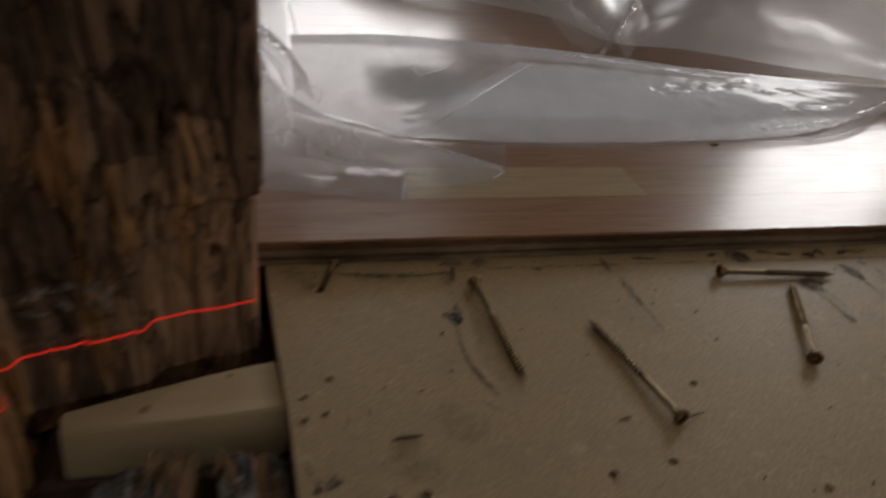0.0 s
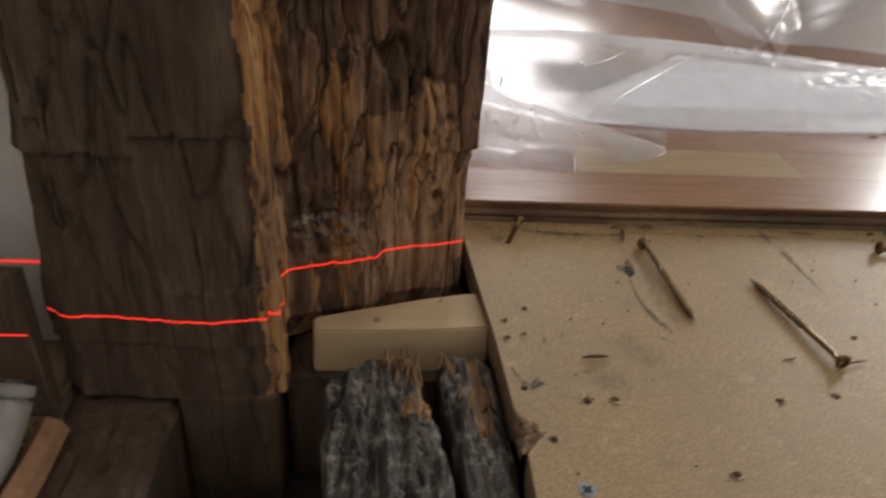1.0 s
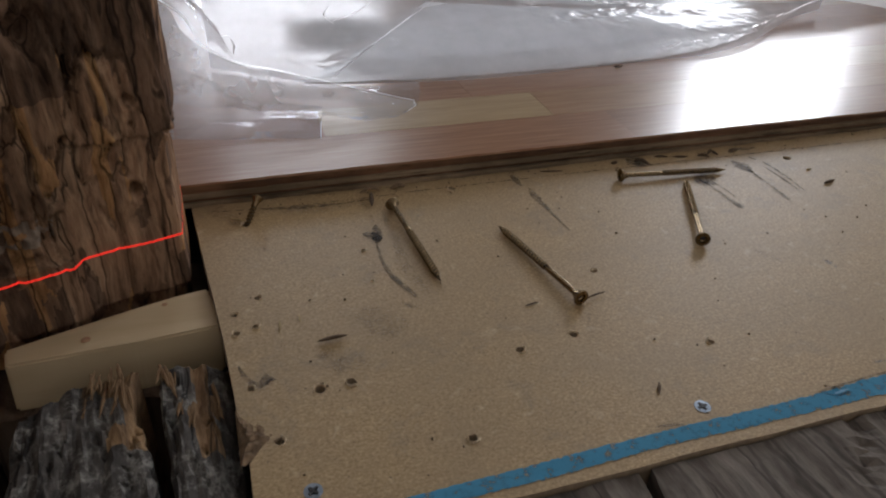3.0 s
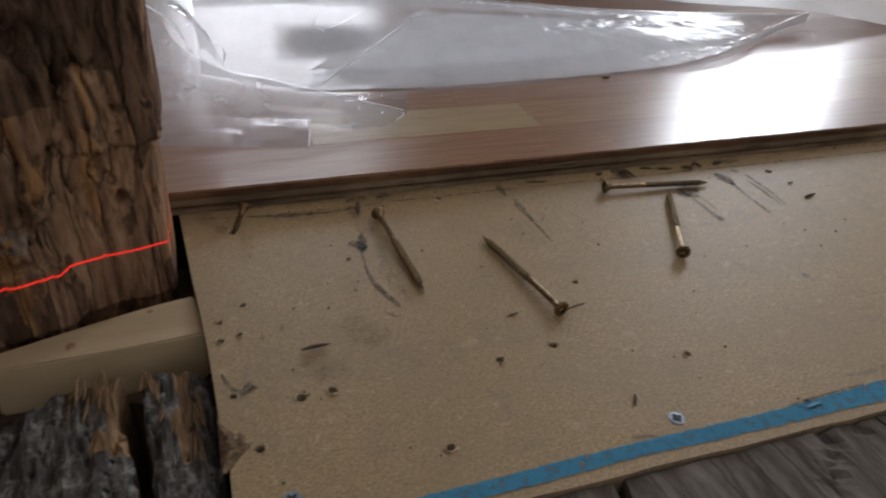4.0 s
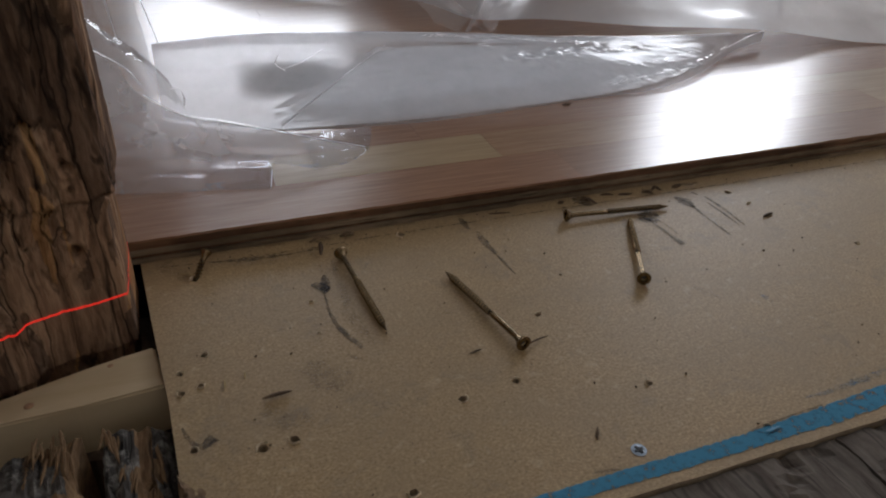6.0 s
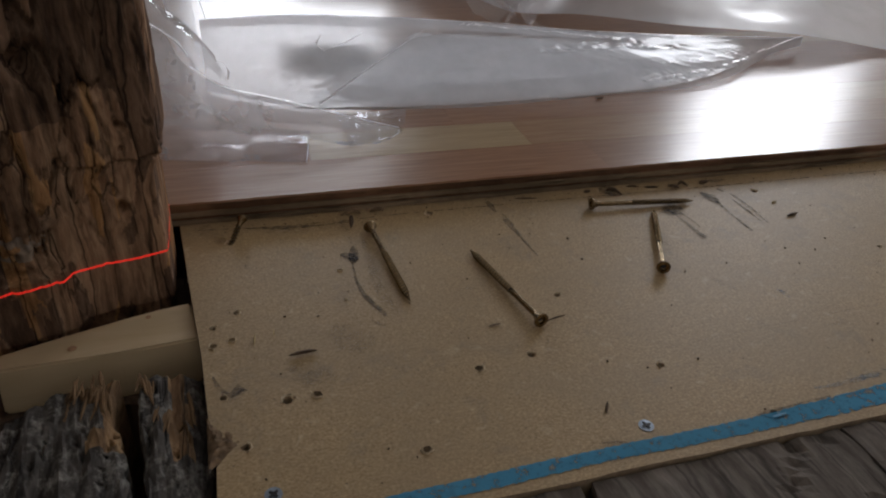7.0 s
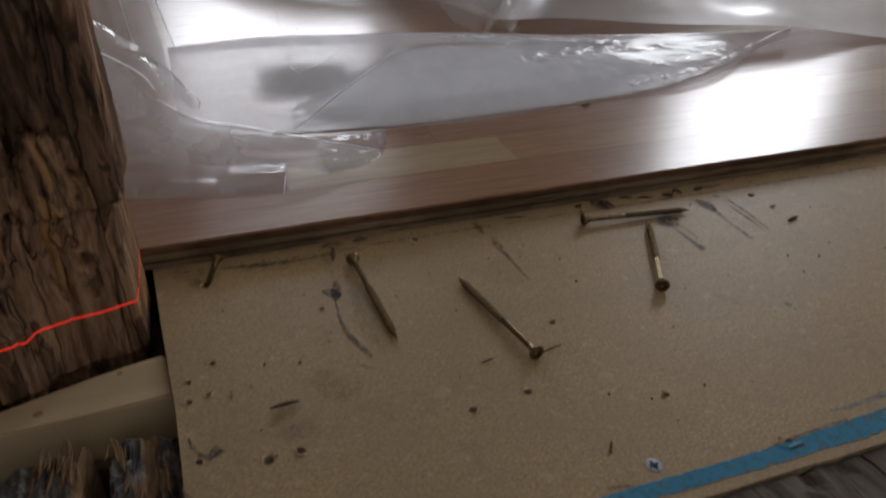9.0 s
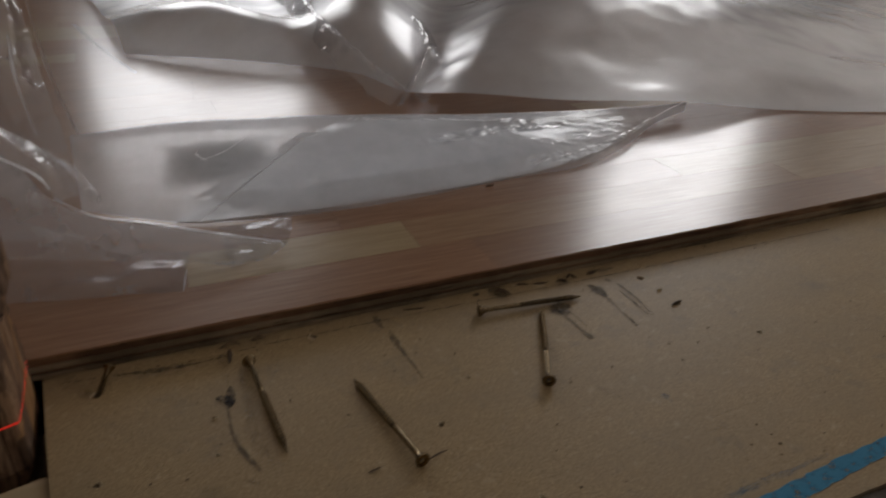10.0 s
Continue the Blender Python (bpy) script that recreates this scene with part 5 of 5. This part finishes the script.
glint_hem([(0.104, 0.110, 0.0335), (0.130, 0.1180, 0.0485), (0.160, 0.1270, 0.0645), (0.190, 0.1350, 0.0800)], 0.0009)
glint_hem([(0.20, 0.2385, 0.0625), (0.29, 0.2385, 0.0570), (0.38, 0.2385, 0.048), (0.514, 0.2385, 0.039), (0.62, 0.2400, 0.0345)], 0.0008)
glint_hem([(0.60, 0.223, 0.023), (0.64, 0.236, 0.030), (0.668, 0.243, 0.0335)], 0.0010)


def crush_lines(ob, nu, nv, stretches, seed):
    """Short bent glint ribbons added along creases on a sheet; stretches of (u0, v0, u1, v1, how many)."""
    rng = random.Random(seed)
    at = Vector(SHEET_AT)
    for u0, v0, u1, v1, count in stretches:
        for _ in range(count):
            f, l = rng.random(), rng.uniform(0.012, 0.045)
            pts = []
            lean = rng.uniform(-0.8, 0.8)
            for k in range(5):
                g = f + l * (k - 2) / 2
                u = min(0.99, max(0.01, u0 + (u1 - u0) * g * 1.0 + rng.uniform(-0.002, 0.002)))
                v = min(0.64, max(0.02, v0 + (v1 - v0) * g + rng.gauss(0, 0.006) + lean * l * (k - 2) / 4 + 0.0))
                pts.append(ob.data.vertices[int(v * (nv - 1)) * nu + int(u * (nu - 1))].co + Vector((0, -0.0004, 0.0004)))
            glint_hem([tuple(p) for p in pts], rng.uniform(0.0004, 0.0010))


crush_lines(FRONT_FOLD, 620, 150, [(0.345, 0.625, 0.66, 0.535, 26), (0.40, 0.37, 0.70, 0.49, 20), (0.56, 0.10, 0.86, 0.30, 16), (0.60, 0.28, 0.80, 0.40, 7)], 3)
glint_hem([(0.120, 0.196, 0.049), (0.137, 0.199, 0.053), (0.154, 0.202, 0.061)], 0.0008)
glint_hem([(0.118, 0.200, 0.060), (0.114, 0.199, 0.053), (0.121, 0.197, 0.047)], 0.0010)
# the loose end beside the rolled tip
film_part("loose_end", [
    [(0.118, 0.068, 0.0150), (0.138, 0.076, 0.0150), (0.163, 0.090, 0.0152)],
    [(0.118, 0.090, 0.0170), (0.142, 0.096, 0.0165), (0.170, 0.108, 0.0155)],
    [(0.118, 0.128, 0.0200), (0.146, 0.130, 0.0180), (0.178, 0.136, 0.0156)],
], sheet, 40, 30, 0.0010, 20, 14.0, None, SHEET_AT)
# hanging folds behind the post
film_part("hanging_fold", [
    [(-0.09, 0.30, 0.016), (-0.04, 0.25, 0.016), (-0.005, 0.22, 0.016), (0.022, 0.245, 0.018)],
    [(-0.09, 0.29, 0.07), (-0.045, 0.23, 0.07), (-0.01, 0.20, 0.075), (0.018, 0.23, 0.070)],
    [(-0.09, 0.30, 0.14), (-0.05, 0.24, 0.14), (-0.02, 0.215, 0.14), (0.010, 0.245, 0.13)],
    [(-0.10, 0.36, 0.24), (-0.06, 0.30, 0.24), (-0.03, 0.28, 0.23), (-0.002, 0.31, 0.21)],
], sheet, 70, 70, 0.010, 16, 11.0, None, SHEET_AT)
# the wide far sheet
film_part("far_spread", [
    [(0.070, 0.720, 0.0165), (0.180, 0.640, 0.022), (0.284, 0.563, 0.024), (0.340, 0.480, 0.030), (0.380, 0.410, 0.024), (0.430, 0.330, 0.040), (0.520, 0.262, 0.044), (0.660, 0.232, 0.038), (0.800, 0.222, 0.018), (0.950, 0.172, 0.0165), (1.20, 0.12, 0.0165)],
    [(0.060, 0.800, 0.045), (0.180, 0.740, 0.075), (0.300, 0.660, 0.060), (0.370, 0.560, 0.090), (0.430, 0.470, 0.040), (0.490, 0.400, 0.070), (0.590, 0.340, 0.070), (0.720, 0.320, 0.060), (0.860, 0.300, 0.045), (1.02, 0.26, 0.03), (1.26, 0.20, 0.02)],
    [(0.040, 0.980, 0.030), (0.180, 0.940, 0.050), (0.320, 0.860, 0.035), (0.430, 0.760, 0.120), (0.520, 0.640, 0.060), (0.620, 0.560, 0.110), (0.720, 0.520, 0.130), (0.850, 0.470, 0.100), (1.00, 0.420, 0.060), (1.15, 0.38, 0.03), (1.40, 0.34, 0.02)],
    [(0.0, 1.35, 0.02), (0.2, 1.32, 0.05), (0.36, 1.25, 0.04), (0.50, 1.10, 0.10), (0.66, 0.95, 0.06), (0.80, 0.86, 0.09), (0.95, 0.78, 0.12), (1.10, 0.70, 0.08), (1.3, 0.62, 0.05), (1.5, 0.58, 0.03), (1.7, 0.5, 0.02)],
    [(0.0, 1.80, 0.02), (0.2, 1.80, 0.03), (0.40, 1.78, 0.03), (0.60, 1.70, 0.03), (0.85, 1.6, 0.03), (1.1, 1.5, 0.04), (1.3, 1.4, 0.04), (1.5, 1.3, 0.03), (1.7, 1.2, 0.03), (1.9, 1.1, 0.02), (2.1, 1.0, 0.02)],
], sheet, 260, 110, 0.0026, 4.0, 21.0, lambda u, v: min(1, v * 8 + 0.15), SHEET_AT, M_FILM_FAR)

# two long ridges in the far sheet
for pts in ([(0.372, 0.392, 0.030), (0.335, 0.485, 0.062), (0.330, 0.620, 0.072), (0.350, 0.890, 0.064), (0.36, 1.20, 0.05)],
            [(0.378, 0.385, 0.030), (0.436, 0.475, 0.064), (0.470, 0.640, 0.072), (0.515, 0.854, 0.066), (0.56, 1.15, 0.05)]):
    film_part("ridge_fold", [[(x + dx, y, z + dz) for x, y, z in pts] for dx, dz in ((-0.020, -0.020), (-0.007, -0.004), (0.0, 0.003), (0.006, -0.004), (0.018, -0.020))],
              sheet, 120, 24, 0.0035, 24, 31.0 + 50 * pts[1][0], None, SHEET_AT)

# dark reflection in the laminate under the film, painted as a soft-edged patch
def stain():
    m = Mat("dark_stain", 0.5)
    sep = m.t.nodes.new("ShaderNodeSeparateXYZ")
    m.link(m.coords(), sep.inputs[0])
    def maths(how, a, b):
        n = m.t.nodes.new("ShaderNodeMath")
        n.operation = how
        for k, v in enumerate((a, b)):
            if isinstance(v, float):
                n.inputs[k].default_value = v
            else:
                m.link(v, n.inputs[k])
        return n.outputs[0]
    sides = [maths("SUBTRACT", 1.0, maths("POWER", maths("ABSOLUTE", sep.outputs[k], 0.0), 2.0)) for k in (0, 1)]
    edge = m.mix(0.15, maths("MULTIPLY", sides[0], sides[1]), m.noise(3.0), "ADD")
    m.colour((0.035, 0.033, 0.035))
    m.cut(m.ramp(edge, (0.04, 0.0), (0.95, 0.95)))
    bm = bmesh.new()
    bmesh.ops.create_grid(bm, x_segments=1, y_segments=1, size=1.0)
    ob = tagged(part("dark_stain", bm, m.m), "dark blurred reflection painted on the laminate under the polythene", "stain", kind="structure")
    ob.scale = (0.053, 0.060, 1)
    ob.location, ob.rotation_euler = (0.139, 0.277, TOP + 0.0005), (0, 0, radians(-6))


stain()

# ---------------------------------------------------------------- behind the post's far side
skirt = thing("plaster_panel", (-0.45, -0.08, -0.1), label="pale grey plastered wall stub beside the post", category="wall", kind="structure")
part("plaster_face", box_bm(-0.25, 0.232, 0.0, 0.06, 0.0, 0.6, 0.002), M_PLASTER, skirt).location = (0, -0.012, 0)
low = tagged(part("skirting_board", box_bm(-0.70, -0.2045, -0.150, -0.1405, -0.03, 0.050, 0.001), M_POST_DARK), "dark brown board along the plaster foot", "board")
side = tagged(part("side_floor", box_bm(-0.70, -0.206, -0.60, -0.0, -0.10, -0.03), M_SIDE), "dusty old floorboard strewn with straw beside the post", "floor", kind="structure")
cond = tagged(part("conduit", tube_bm([(-0.2085, -0.162, 0.004), (-0.210, -0.175, -0.008), (-0.214, -0.20, -0.0205), (-0.225, -0.27, -0.0215), (-0.245, -0.40, -0.0215)], 0.0080, 14, 30), M_PIPE, smooth=True), "grey plastic conduit leaning on the board beside the post", "pipe")
strip = tagged(part("wood_strip", tube_bm([(-0.1995, -0.162, -0.025), (-0.1990, -0.20, -0.026), (-0.204, -0.26, -0.026), (-0.215, -0.36, -0.026)], 0.0070, 6, 20), M_COPPER), "orange wooden strip beside the conduit", "strip")
screw(SHORT, 0.030, (-0.2395, -0.160, -0.032), (-0.2375, -0.158, -0.004), label="short yellow screw standing in the dusty floorboard")
rng = random.Random(21)
bm = bmesh.new()
for i in range(60):
    x, y, a, l = rng.uniform(-0.30, -0.21), rng.uniform(-0.22, -0.152), rng.uniform(0, 3.1), rng.uniform(0.008, 0.03)
    m = Matrix.Translation((x, y, -0.0285 + rng.uniform(0, 0.006))) @ Euler((0, rng.uniform(-0.15, 0.15), a)).to_matrix().to_4x4() @ Matrix.Diagonal((l, 0.0009, 0.0007, 1))
    bmesh.ops.create_cube(bm, size=1.0, matrix=m)
tagged(part("straw", bm, M_STRAW), "loose straw on the floor beside the post", "straw", kind="stuff")

# black cable end on the old boards
tagged(part("cable", tube_bm([(0.322, -0.2500, 0.0022), (0.328, -0.257, 0.0022), (0.343, -0.268, 0.0022), (0.375, -0.285, 0.0022), (0.43, -0.31, 0.0022)], 0.0045, 10, 30), M_BLACK, smooth=True), "black cable lying on the old boards", "cable")


# ---------------------------------------------------------------- laser line
def laser(z=0.020):
    """The level's red line, lying on whatever the level sheet of light meets."""
    bpy.context.view_layer.update()
    deps = bpy.context.evaluated_depsgraph_get()
    from mathutils.bvhtree import BVHTree
    tree = BVHTree.FromObject(POST, deps)
    inv = POST.matrix_world.inverted()
    source = Vector((0.45, -1.3, z))
    runs, run = [], []
    for i in range(1200):
        x = -0.26 + 0.32 * i / 1199
        way = (Vector((x, -0.14, z)) - source).normalized()
        hit, normal, _, dist = tree.ray_cast(inv @ source, inv.to_3x3() @ way)
        ok = hit is not None
        q = (POST.matrix_world @ hit - way * 0.0005) if ok else None
        if ok and (not run or (q - run[-1]).length < 0.006):
            run.append(q)
        else:
            if len(run) > 3:
                runs.append(run)
            run = [q] if ok else []
    if len(run) > 3:
        runs.append(run)
    runs.append([Vector((-0.70, -0.1508, z)), Vector((-0.45, -0.1508, z)), Vector((-0.205, -0.1508, z))])
    runs.append([Vector((-0.70, -0.0925, z + 0.001)), Vector((-0.45, -0.0925, z + 0.001)), Vector((-0.22, -0.0925, z + 0.001))])
    root = thing("laser_line", (-0.1, -0.1, z), label="thin red level line of laser light across the post", category="laser line")
    for run in runs:
        rows = [[q + Vector((0, 0, 0.0005)) for q in run], [q - Vector((0, 0, 0.0005)) for q in run]]
        ob = part("line_run", grid_bm(rows), M_LASER, root)
        ob.location = (0.1, 0.1, -z)


laser()
